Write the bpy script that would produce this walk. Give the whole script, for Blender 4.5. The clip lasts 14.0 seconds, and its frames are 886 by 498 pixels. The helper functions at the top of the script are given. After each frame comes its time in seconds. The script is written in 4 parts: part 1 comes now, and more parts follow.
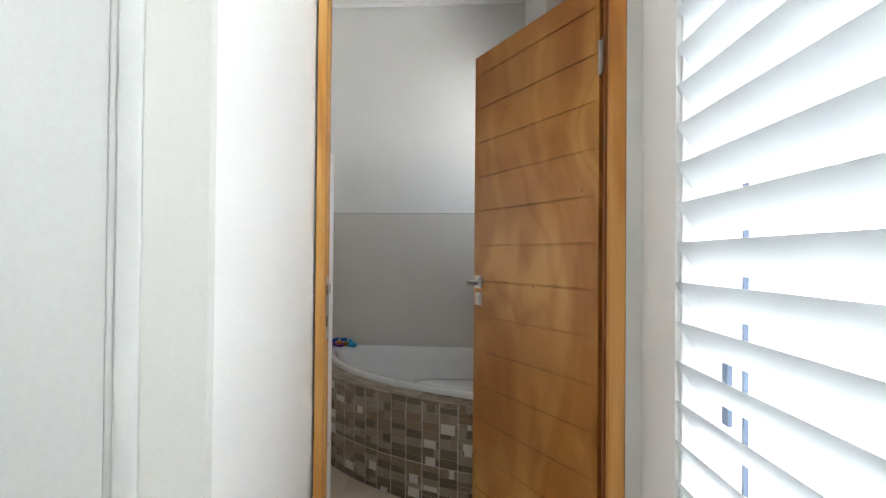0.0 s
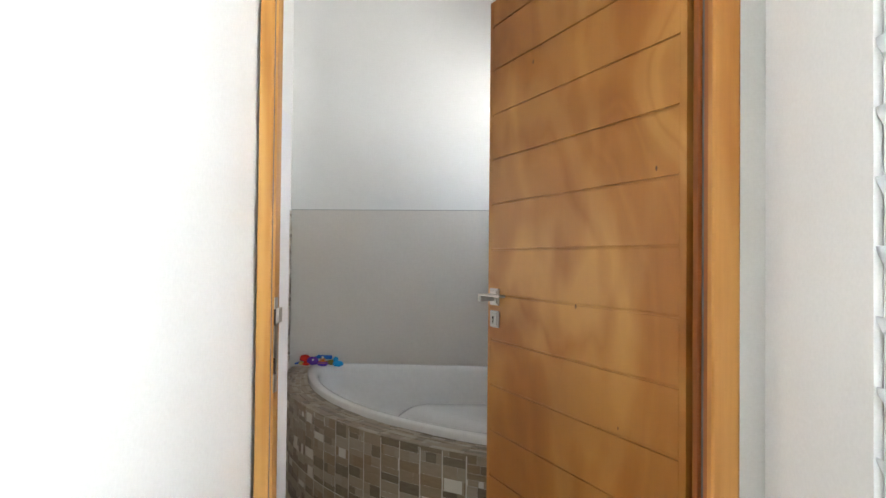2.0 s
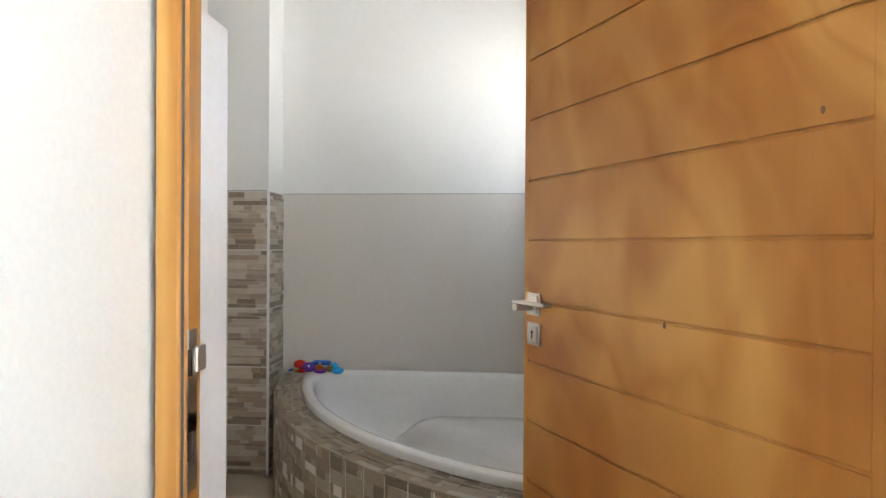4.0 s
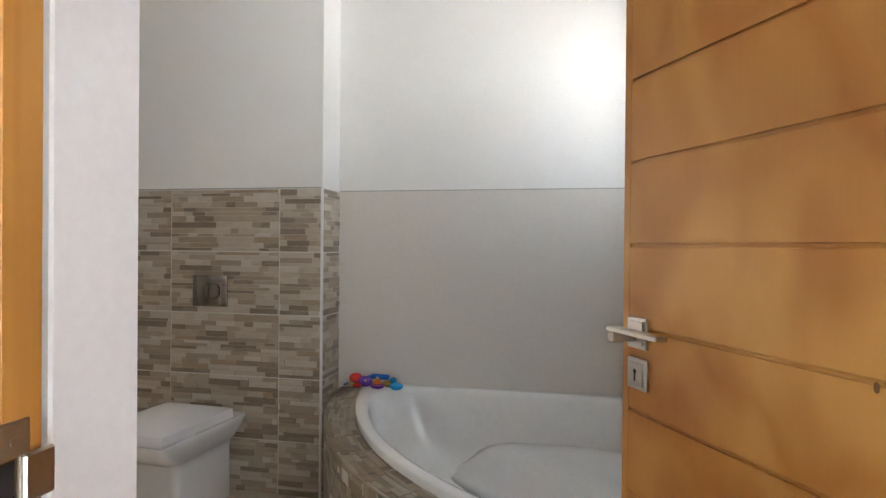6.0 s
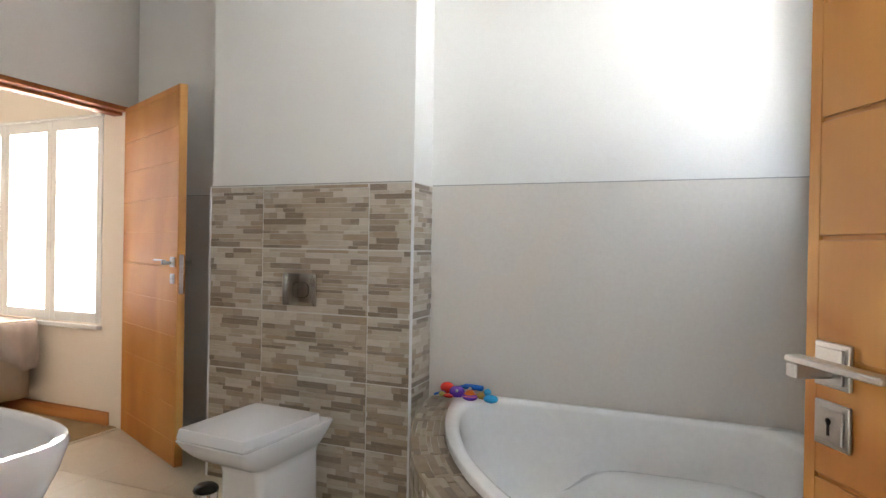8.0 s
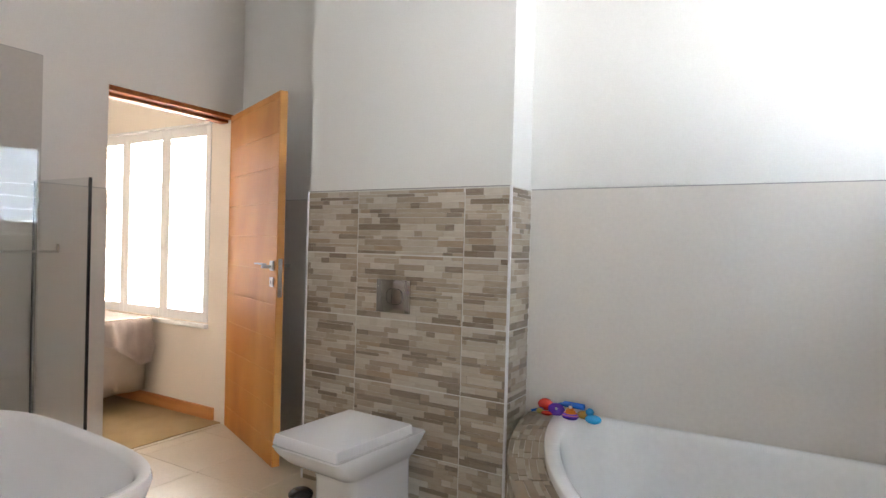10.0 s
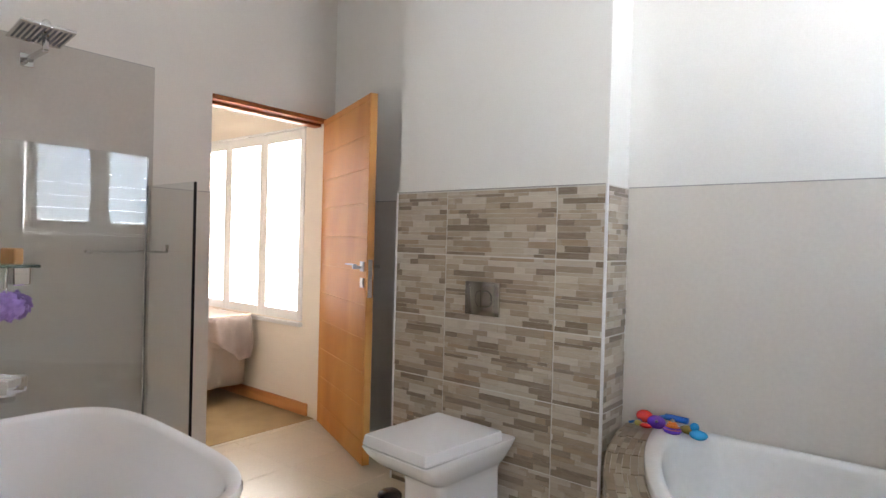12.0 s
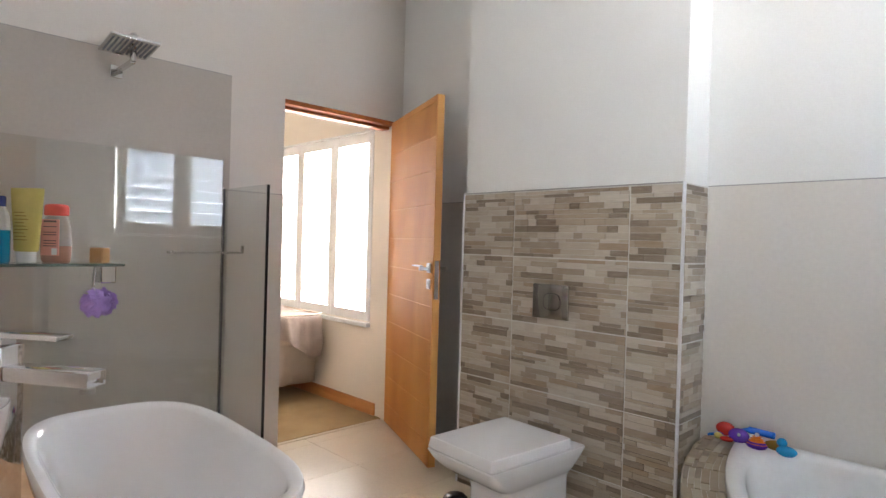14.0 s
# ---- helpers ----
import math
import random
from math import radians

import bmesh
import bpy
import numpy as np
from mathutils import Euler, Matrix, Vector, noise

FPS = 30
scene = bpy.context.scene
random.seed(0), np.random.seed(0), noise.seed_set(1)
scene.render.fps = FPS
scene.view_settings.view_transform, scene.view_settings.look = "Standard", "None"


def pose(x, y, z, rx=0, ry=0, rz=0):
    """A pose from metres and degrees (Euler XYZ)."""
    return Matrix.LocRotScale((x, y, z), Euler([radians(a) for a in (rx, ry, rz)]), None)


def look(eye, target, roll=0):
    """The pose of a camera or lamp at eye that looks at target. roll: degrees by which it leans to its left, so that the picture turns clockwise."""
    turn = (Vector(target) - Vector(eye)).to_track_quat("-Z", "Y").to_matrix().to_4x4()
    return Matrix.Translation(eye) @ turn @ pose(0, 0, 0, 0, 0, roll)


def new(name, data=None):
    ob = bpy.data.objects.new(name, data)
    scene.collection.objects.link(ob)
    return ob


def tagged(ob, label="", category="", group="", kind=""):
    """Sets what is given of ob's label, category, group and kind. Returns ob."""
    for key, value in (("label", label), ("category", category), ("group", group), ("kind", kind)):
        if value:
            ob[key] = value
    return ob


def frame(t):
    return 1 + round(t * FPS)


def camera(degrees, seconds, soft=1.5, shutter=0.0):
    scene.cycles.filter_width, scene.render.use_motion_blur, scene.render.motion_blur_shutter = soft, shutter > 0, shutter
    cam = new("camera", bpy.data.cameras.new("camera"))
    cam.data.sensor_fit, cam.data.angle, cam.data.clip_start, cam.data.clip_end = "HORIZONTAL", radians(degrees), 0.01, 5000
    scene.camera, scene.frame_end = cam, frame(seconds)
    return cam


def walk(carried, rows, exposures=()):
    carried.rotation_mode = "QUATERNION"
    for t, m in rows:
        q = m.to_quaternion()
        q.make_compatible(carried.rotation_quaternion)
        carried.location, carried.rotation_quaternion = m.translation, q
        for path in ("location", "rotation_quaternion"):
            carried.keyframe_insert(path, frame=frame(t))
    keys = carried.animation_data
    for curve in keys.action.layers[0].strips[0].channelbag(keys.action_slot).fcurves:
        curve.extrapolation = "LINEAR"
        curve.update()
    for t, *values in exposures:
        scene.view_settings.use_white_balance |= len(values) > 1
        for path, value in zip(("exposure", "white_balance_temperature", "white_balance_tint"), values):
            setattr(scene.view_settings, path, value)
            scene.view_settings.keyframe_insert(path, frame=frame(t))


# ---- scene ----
cam = camera(74.1, 14.0)
PATH = [
    (0, (0.2070, 0.7810, 1.1770), (0.0580, 2.7750, 1.2050), 0.50),
    (0.5, (0.1933, 0.9568, 1.1813), (0.0456, 2.9511, 1.2110), 0.72),
    (1, (0.1678, 1.0964, 1.1885), (0.0249, 3.0907, 1.2159), 0.57),
    (1.5, (0.1491, 1.2374, 1.1874), (0.0103, 3.2325, 1.2197), 0.61),
    (2, (0.1361, 1.3883, 1.1947), (-0.0029, 3.3830, 1.2268), 0.60),
    (2.5, (0.1256, 1.5133, 1.1979), (-0.0192, 3.5072, 1.2270), 0.64),
    (3, (0.1071, 1.6280, 1.2030), (-0.0245, 3.6237, 1.2016), 0.46),
    (5.5, (0.049, 2.171, 1.219), (-0.288, 4.142, 1.206), 0.3),
    (6, (0.05, 2.228, 1.221), (-0.364, 4.185, 1.211), 0.5),
    (6.5, (0.053, 2.284, 1.219), (-0.439, 4.223, 1.211), 0.7),
    (7, (0.038, 2.354, 1.215), (-0.533, 4.271, 1.207), 0.7),
    (7.5, (0.014, 2.419, 1.212), (-0.636, 4.311, 1.205), 0.9),
    (8, (-0.005, 2.477, 1.206), (-0.744, 4.336, 1.199), 1.0),
    (10.5, (-0.095, 2.59, 1.241), (-1.173, 4.274, 1.225), 1.5),
    (11, (-0.106, 2.606, 1.239), (-1.248, 4.248, 1.222), 1.5),
    (11.5, (-0.12, 2.612, 1.236), (-1.324, 4.216, 1.221), 1.6),
    (12, (-0.128, 2.619, 1.241), (-1.387, 4.177, 1.221), 1.5),
    (12.5, (-0.128, 2.622, 1.241), (-1.434, 4.132, 1.221), 1.6),
    (13, (-0.131, 2.63, 1.241), (-1.483, 4.105, 1.22), 1.6),
    (13.5, (-0.138, 2.637, 1.243), (-1.529, 4.073, 1.221), 1.5),
    (14, (-0.147, 2.644, 1.236), (-1.573, 4.046, 1.218), 1.6),
]
EXPOSURES = [(0, -0.3, 6650, 10), (1.5, 0.0, 6650, 10), (3, 0.32, 6750, 10), (5.5, 0.16, 6850, 12), (6.5, 0.36, 6750, 12), (8, 0.64, 6700, 11), (10.5, 0.76, 6550, 12), (14, 0.74, 6500, 13)]
walk(cam, [(t, look(eye, target, roll)) for t, eye, target, roll in PATH], EXPOSURES)

# ---- plan ----
XL, XR = -3.284, 0.47          # bathroom, inner faces
YN, YF = 2.637, 5.077          # bathroom near wall and tub wall
YR = 5.30                      # back of the recess behind the bedroom door
ZC = 3.1                       # ceiling
DADO = 1.495
HX = -0.308                    # hall, left wall
HR = 0.652                     # hall, window wall

# ---- light ----
world = bpy.data.worlds.new("world")
scene.world = world
world.use_nodes = True
sky = world.node_tree.nodes.new("ShaderNodeTexSky")
sky.sky_type, sky.sun_disc = "NISHITA", False
sky.sun_elevation, sky.sun_rotation = radians(58), radians(200)
world.node_tree.links.new(sky.outputs[0], world.node_tree.nodes["Background"].inputs[0])
world.node_tree.nodes["Background"].inputs[1].default_value = 0.12
sun = new("sun", bpy.data.lights.new("sun", "SUN"))
sun.data.energy, sun.data.angle, sun.data.color = 3.0, radians(0.5), (1.0, 0.95, 0.88)
sun.matrix_world = look((-2, -4, 10), (0, 0, 4))


def window_light(name, m, w, h, watts, color):
    """The sky's light in a window's opening."""
    ob = new(name, bpy.data.lights.new(name, "AREA"))
    ob.data.shape, ob.data.size, ob.data.size_y = "RECTANGLE", w, h
    ob.data.energy, ob.data.color = watts, color
    ob.matrix_world = m
    return ob


window_light("skylight_hall", look((1.02, 0.75, 1.25), (0, 0.75, 1.25)), 3.2, 2.5, 275, (0.93, 0.97, 1.0))
window_light("skylight_bath", look((0.735, 4.36, 1.74), (-1, 4.36, 1.74)), 0.94, 0.96, 130, (0.95, 0.965, 0.985))
window_light("skylight_bedroom", look((-4.3, 5.46, 1.34), (-4.3, 4, 1.34)), 2.2, 1.6, 195, (1.0, 0.94, 0.89))


# ---- materials ----
def material(name, rough=0.5, metal=0.0, color=(0.8, 0.8, 0.8)):
    m = bpy.data.materials.new(name)
    m.use_nodes = True
    b = m.node_tree.nodes["Principled BSDF"]
    b.inputs["Base Color"].default_value = (*color, 1)
    b.inputs["Roughness"].default_value = rough
    b.inputs["Metallic"].default_value = metal
    return m, m.node_tree, b


def coords(nt, scale=(1, 1, 1), kind="Object"):
    tc, mp = nt.nodes.new("ShaderNodeTexCoord"), nt.nodes.new("ShaderNodeMapping")
    nt.links.new(tc.outputs[kind], mp.inputs[0])
    mp.inputs["Scale"].default_value = scale
    return mp.outputs[0]


def noise_tex(nt, vec, scale, detail=4, rough=0.55, distortion=0.0):
    n = nt.nodes.new("ShaderNodeTexNoise")
    nt.links.new(vec, n.inputs["Vector"])
    n.inputs["Scale"].default_value, n.inputs["Detail"].default_value = scale, detail
    n.inputs["Roughness"].default_value, n.inputs["Distortion"].default_value = rough, distortion
    return n.outputs["Fac"]


def ramp(nt, fac, stops, step=False):
    r = nt.nodes.new("ShaderNodeValToRGB")
    if step:
        r.color_ramp.interpolation = "CONSTANT"
    el = r.color_ramp.elements
    while len(el) < len(stops):
        el.new(0.5)
    for e, (p, c) in zip(el, stops):
        e.position, e.color = p, (*c, 1)
    nt.links.new(fac, r.inputs[0])
    return r.outputs[0]


def mix(nt, fac, a, b, mode="MIX"):
    n = nt.nodes.new("ShaderNodeMix")
    n.data_type, n.blend_type = "RGBA", mode
    for sock, v in ((n.inputs[0], fac), (n.inputs[6], a), (n.inputs[7], b)):
        if isinstance(v, (int, float)):
            sock.default_value = v
        elif isinstance(v, tuple):
            sock.default_value = (*v, 1)
        else:
            nt.links.new(v, sock)
    return n.outputs[2]


def bump(nt, b, height, strength, distance=0.002):
    n = nt.nodes.new("ShaderNodeBump")
    n.inputs["Strength"].default_value, n.inputs["Distance"].default_value = strength, distance
    nt.links.new(height, n.inputs["Height"])
    nt.links.new(n.outputs[0], b.inputs["Normal"])


def mottled(name, c1, c2, rough, scale=3.0, fine=120.0, relief=0.15, metal=0.0, spread=0.08):
    """A colour with broad stains, fine grain and uneven gloss."""
    m, nt, b = material(name, rough, metal)
    v = coords(nt)
    broad, grain = noise_tex(nt, v, scale), noise_tex(nt, v, fine, 3)
    col = ramp(nt, broad, [(0.35, c1), (0.65, c2)])
    col = mix(nt, 0.25, col, ramp(nt, grain, [(0.3, tuple(x * 0.86 for x in c1)), (0.7, c2)]))
    nt.links.new(col, b.inputs["Base Color"])
    r = nt.nodes.new("ShaderNodeMapRange")
    nt.links.new(broad, r.inputs[0])
    r.inputs[3].default_value, r.inputs[4].default_value = rough - spread, rough + spread
    nt.links.new(r.outputs[0], b.inputs["Roughness"])
    bump(nt, b, grain, relief)
    return m


def wood(name, dark, mid, light, figure=1.0, stretch=(1, 1, 0.22), rough=0.42, coat=0.15, rings=0.0):
    """Varnished wood: fine fibres, soft patches, and with rings the nested swirls of rotary-cut plywood."""
    m, nt, b = material(name, rough)
    v = coords(nt, stretch)
    big = noise_tex(nt, v, 5.0 * figure, 2, 0.5, 0.6)
    col = ramp(nt, big, [(0.34, dark), (0.5, mid), (0.66, light)])
    if rings:
        field = noise_tex(nt, coords(nt, (1, 1, 0.62)), 1.5, 1.5, 0.35, 1.0)
        mul = nt.nodes.new("ShaderNodeMath")
        mul.operation = "MULTIPLY"
        nt.links.new(field, mul.inputs[0])
        mul.inputs[1].default_value = rings
        wob = nt.nodes.new("ShaderNodeMath")
        wob.operation = "ADD"
        nt.links.new(mul.outputs[0], wob.inputs[0])
        nt.links.new(noise_tex(nt, coords(nt, (1, 1, 0.45)), 7.0, 2, 0.5), wob.inputs[1])
        fr = nt.nodes.new("ShaderNodeMath")
        fr.operation = "PINGPONG"
        nt.links.new(wob.outputs[0], fr.inputs[0])
        fr.inputs[1].default_value = 1.0
        col = mix(nt, 0.38, col, ramp(nt, fr.outputs[0], [(0.0, mid), (0.15, dark), (0.4, mid), (0.6, light), (0.85, light), (1.0, mid)]))
    fib = noise_tex(nt, coords(nt, (60, 60, 2.2)), 2.2, 4, 0.6)
    col = mix(nt, 0.035 if rings else 0.12, col, ramp(nt, fib, [(0.35, dark), (0.6, light)]))
    nt.links.new(col, b.inputs["Base Color"])
    b.inputs["Coat Weight"].default_value, b.inputs["Coat Roughness"].default_value = coat, 0.3
    bump(nt, b, fib, 0.03 if rings else 0.08, 0.001)
    return m


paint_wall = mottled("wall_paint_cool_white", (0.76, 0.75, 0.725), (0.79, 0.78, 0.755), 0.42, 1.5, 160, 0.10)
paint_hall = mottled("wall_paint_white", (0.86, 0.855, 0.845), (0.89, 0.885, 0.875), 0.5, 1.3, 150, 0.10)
# the cool white made darker and warmer: light falloff on the west wall painted in
paint_west = mottled("wall_paint_west_shaded", (0.70, 0.66, 0.615), (0.73, 0.69, 0.645), 0.42, 1.5, 160, 0.10)
# hall white darkened for the return that faces away from the window
paint_return = mottled("wall_paint_return_shaded", (0.70, 0.695, 0.67), (0.73, 0.725, 0.70), 0.5, 1.3, 150, 0.10)
# white satin paint with the cupboard's shade put into its colour
cupboard_paint = mottled("shaded_cupboard_paint", (0.67, 0.68, 0.675), (0.70, 0.71, 0.705), 0.35, 3, 60, 0.04)
paint_bed = mottled("wall_paint_cream", (0.78, 0.71, 0.62), (0.82, 0.75, 0.66), 0.55, 1.3, 150, 0.10)
paint_ceiling = mottled("ceiling_paint", (0.83, 0.83, 0.81), (0.86, 0.86, 0.84), 0.7, 1.2, 90, 0.08)
gloss_white = mottled("white_satin_paint", (0.76, 0.77, 0.77), (0.80, 0.81, 0.81), 0.3, 3, 60, 0.04)
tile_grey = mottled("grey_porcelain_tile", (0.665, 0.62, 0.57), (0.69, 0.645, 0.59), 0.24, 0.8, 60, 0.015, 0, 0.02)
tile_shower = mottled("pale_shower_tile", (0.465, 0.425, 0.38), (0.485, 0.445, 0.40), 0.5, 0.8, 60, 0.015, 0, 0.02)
tile_white = mottled("white_edge_tile", (0.74, 0.73, 0.75), (0.78, 0.77, 0.79), 0.3, 4, 80, 0.03)
floor_mat = mottled("beige_floor_tile", (0.58, 0.49, 0.375), (0.64, 0.55, 0.43), 0.33, 2.4, 60, 0.05)
grout = mottled("pale_grout", (0.60, 0.58, 0.54), (0.70, 0.68, 0.63), 0.8, 9, 200, 0.3)
strip_grey = mottled("grey_edge_strip", (0.30, 0.29, 0.28), (0.36, 0.35, 0.34), 0.5, 8, 100, 0.05)
porcelain = material("white_porcelain", 0.08, 0, (0.87, 0.87, 0.89))[0]
porcelain.node_tree.nodes["Principled BSDF"].inputs["Coat Weight"].default_value = 0.4
acrylic = mottled("white_acrylic", (0.80, 0.79, 0.78), (0.83, 0.82, 0.81), 0.05, 2, 40, 0.0, 0, 0.01)
plate_chrome = mottled("dark_chrome", (0.42, 0.40, 0.38), (0.48, 0.46, 0.44), 0.12, 6, 200, 0.02, 1.0, 0.04)
chrome = mottled("chrome", (0.66, 0.65, 0.65), (0.72, 0.71, 0.71), 0.07, 6, 200, 0.004, 1.0, 0.04)
steel = mottled("brushed_nickel", (0.38, 0.355, 0.325), (0.45, 0.43, 0.40), 0.32, 8, 300, 0.012, 1.0, 0.06)
dark_metal = mottled("dark_blue_metal", (0.05, 0.08, 0.14), (0.09, 0.13, 0.2), 0.45, 8, 100, 0.05)
black_plastic = mottled("black_plastic", (0.018, 0.016, 0.016), (0.03, 0.028, 0.028), 0.22, 8, 100, 0.02)
rubber = mottled("grey_seal", (0.10, 0.10, 0.11), (0.15, 0.15, 0.16), 0.6, 20, 200, 0.1)
door_wood = wood("varnished_door_plywood", (0.34, 0.112, 0.014), (0.43, 0.165, 0.025), (0.60, 0.295, 0.072), 0.8, (1, 1, 0.6), 0.5, 0.0, 6.5)
door_wood_red = wood("reddish_door_plywood", (0.47, 0.17, 0.03), (0.55, 0.22, 0.042), (0.63, 0.28, 0.065), 0.5, (1, 1, 0.5), 0.6, 0.0)
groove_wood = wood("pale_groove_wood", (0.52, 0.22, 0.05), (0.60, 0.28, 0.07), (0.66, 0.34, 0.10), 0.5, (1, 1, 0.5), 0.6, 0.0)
frame_wood = wood("varnished_frame_wood", (0.42, 0.145, 0.022), (0.55, 0.215, 0.036), (0.66, 0.31, 0.075), 2.5, (1, 1, 0.1), 0.5, 0.0)
# frame wood again, yellower: window light on the left jamb put into its colour
lit_jamb_wood = wood("lit_frame_wood", (0.36, 0.14, 0.022), (0.47, 0.21, 0.042), (0.60, 0.33, 0.10), 3.0, (1, 1, 0.08), 0.45, 0.0)
knot_mat = mottled("dark_knot", (0.12, 0.05, 0.015), (0.18, 0.08, 0.025), 0.5, 60)
frame_dark = wood("red_brown_frame_wood", (0.26, 0.066, 0.010), (0.34, 0.092, 0.014), (0.42, 0.135, 0.025), 2.5, (1, 1, 0.1), 0.55, 0.0)
skirt_wood = wood("varnished_skirting", (0.42, 0.15, 0.04), (0.52, 0.21, 0.06), (0.60, 0.27, 0.09), 2.0, (0.2, 0.2, 1))
block_wood = wood("pale_wood_block", (0.50, 0.27, 0.12), (0.58, 0.33, 0.16), (0.64, 0.40, 0.22), 4.0)
carpet = mottled("brown_woven_carpet", (0.34, 0.235, 0.115), (0.42, 0.30, 0.155), 0.95, 5, 420, 0.9)
fabric_cream = mottled("cream_bed_fabric", (0.60, 0.50, 0.40), (0.68, 0.58, 0.48), 0.9, 6, 500, 0.5)
fabric_pink = mottled("dusty_pink_cover", (0.54, 0.44, 0.39), (0.64, 0.54, 0.48), 0.85, 7, 400, 0.5)
ground_mat = mottled("paving", (0.34, 0.32, 0.29), (0.42, 0.40, 0.36), 0.9, 0.5, 30, 0.3)

louvre_mat = mottled("white_louvre_paint", (0.78, 0.79, 0.80), (0.82, 0.83, 0.84), 0.35, 4, 80, 0.03)

def thin_louvre(name, through_it, tint):
    """White slats that let a little daylight through."""
    m, nt, b = material(name, 0.4, 0, (0.84, 0.85, 0.86))
    tr, mx = nt.nodes.new("ShaderNodeBsdfTranslucent"), nt.nodes.new("ShaderNodeMixShader")
    tr.inputs[0].default_value = (*tint, 1)
    mx.inputs[0].default_value = through_it
    nt.links.new(b.outputs[0], mx.inputs[1])
    nt.links.new(tr.outputs[0], mx.inputs[2])
    nt.links.new(mx.outputs[0], nt.nodes["Material Output"].inputs[0])
    return m


louvre_thin = thin_louvre("thin_white_louvre", 0.55, (0.85, 0.84, 0.8))
louvre_glow = thin_louvre("bluish_white_louvre", 0.5, (0.70, 0.78, 0.85))
louvre_hall = thin_louvre("bright_white_louvre", 0.26, (0.80, 0.85, 0.90))

strip_mat, nt, b = material("split_stone_tile", 0.38)
geo = nt.nodes.new("ShaderNodeNewGeometry")
v = coords(nt, (1, 1, 1))
cols = ramp(nt, geo.outputs["Random Per Island"], [
    (0.0, (0.42, 0.33, 0.24)), (0.18, (0.34, 0.26, 0.185)), (0.33, (0.17, 0.12, 0.078)), (0.45, (0.52, 0.44, 0.35)),
    (0.60, (0.57, 0.50, 0.42)), (0.72, (0.22, 0.165, 0.12)), (0.83, (0.64, 0.57, 0.49)), (0.91, (0.37, 0.26, 0.165))], True)
streak = noise_tex(nt, coords(nt, (4, 4, 26)), 4.0, 5, 0.65, 0.8)
cols = mix(nt, 0.30, cols, ramp(nt, streak, [(0.3, (0.18, 0.135, 0.09)), (0.7, (0.50, 0.45, 0.38))]))
nt.links.new(cols, b.inputs["Base Color"])
bump(nt, b, streak, 0.2, 0.002)

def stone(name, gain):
    """The split-stone material with shade multiplied into its colour."""
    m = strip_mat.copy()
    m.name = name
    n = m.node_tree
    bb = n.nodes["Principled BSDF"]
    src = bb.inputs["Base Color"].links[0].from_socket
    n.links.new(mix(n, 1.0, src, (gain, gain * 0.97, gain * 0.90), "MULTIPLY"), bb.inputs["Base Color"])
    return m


surround_mat = stone("shaded_split_stone_tile", 0.66)

glass_mat, nt, b = material("clear_glass", 0.0, 0, (0.93, 0.96, 0.95))
b.inputs["Transmission Weight"].default_value, b.inputs["IOR"].default_value = 1.0, 1.5
edge_glass, nt, b = material("green_glass_edge", 0.05, 0, (0.30, 0.45, 0.42))
b.inputs["Transmission Weight"].default_value, b.inputs["IOR"].default_value = 0.8, 1.5


def plastic(name, color, rough=0.25, through_it=0.0):
    m, nt, b = material(name, rough, 0, color)
    n = noise_tex(nt, coords(nt), 40, 2)
    nt.links.new(mix(nt, n, color, tuple(c * 0.82 for c in color)), b.inputs["Base Color"])
    b.inputs["Transmission Weight"].default_value = through_it
    return m


red_p, blue_p = plastic("red_plastic", (0.62, 0.03, 0.02)), plastic("blue_plastic", (0.015, 0.13, 0.55))
sky_p, purple_p = plastic("sky_blue_plastic", (0.02, 0.35, 0.70)), plastic("purple_plastic", (0.13, 0.04, 0.40))
orange_p, olive_p = plastic("orange_plastic", (0.80, 0.20, 0.015)), plastic("olive_plastic", (0.28, 0.19, 0.04))
clear_p = plastic("clear_plastic", (0.86, 0.80, 0.76), 0.12, 0.6)
yellow_p, white_p = plastic("yellow_tube", (0.62, 0.54, 0.18)), plastic("white_plastic", (0.75, 0.75, 0.75))
navy_p = plastic("navy_plastic", (0.02, 0.04, 0.16))
pink_p, cyan_p = plastic("pink_label", (0.76, 0.36, 0.31)), plastic("blue_liquid", (0.01, 0.30, 0.45), 0.1, 0.4)
peach_p, cap_p = plastic("peach_liquid", (0.62, 0.34, 0.26), 0.1, 0.4), plastic("coral_cap", (0.75, 0.11, 0.09))
lilac_p, ink_p = plastic("lilac_mesh", (0.50, 0.32, 0.78), 0.6), plastic("dark_print", (0.08, 0.05, 0.05), 0.5)


# ---- mesh helpers ----
def slab(bm, x0, x1, y0, y1, z0, z1, bev=0.0, seg=1, m=None):
    r = bmesh.ops.create_cube(bm, size=1)
    bmesh.ops.scale(bm, vec=(x1 - x0, y1 - y0, z1 - z0), verts=r["verts"])
    bmesh.ops.translate(bm, vec=((x0 + x1) / 2, (y0 + y1) / 2, (z0 + z1) / 2), verts=r["verts"])
    vs = r["verts"]
    if bev:
        es = {e for v in vs for e in v.link_edges}
        out = bmesh.ops.bevel(bm, geom=list(es), offset=bev, segments=seg, affect="EDGES", profile=0.5)
        vs = list({v for f in out["faces"] for v in f.verts} | {v for v in vs if v.is_valid})
        vs = list({v for w in vs for e in w.link_edges for v in e.verts})
    if m is not None:
        bmesh.ops.transform(bm, matrix=m, verts=vs)
    return vs


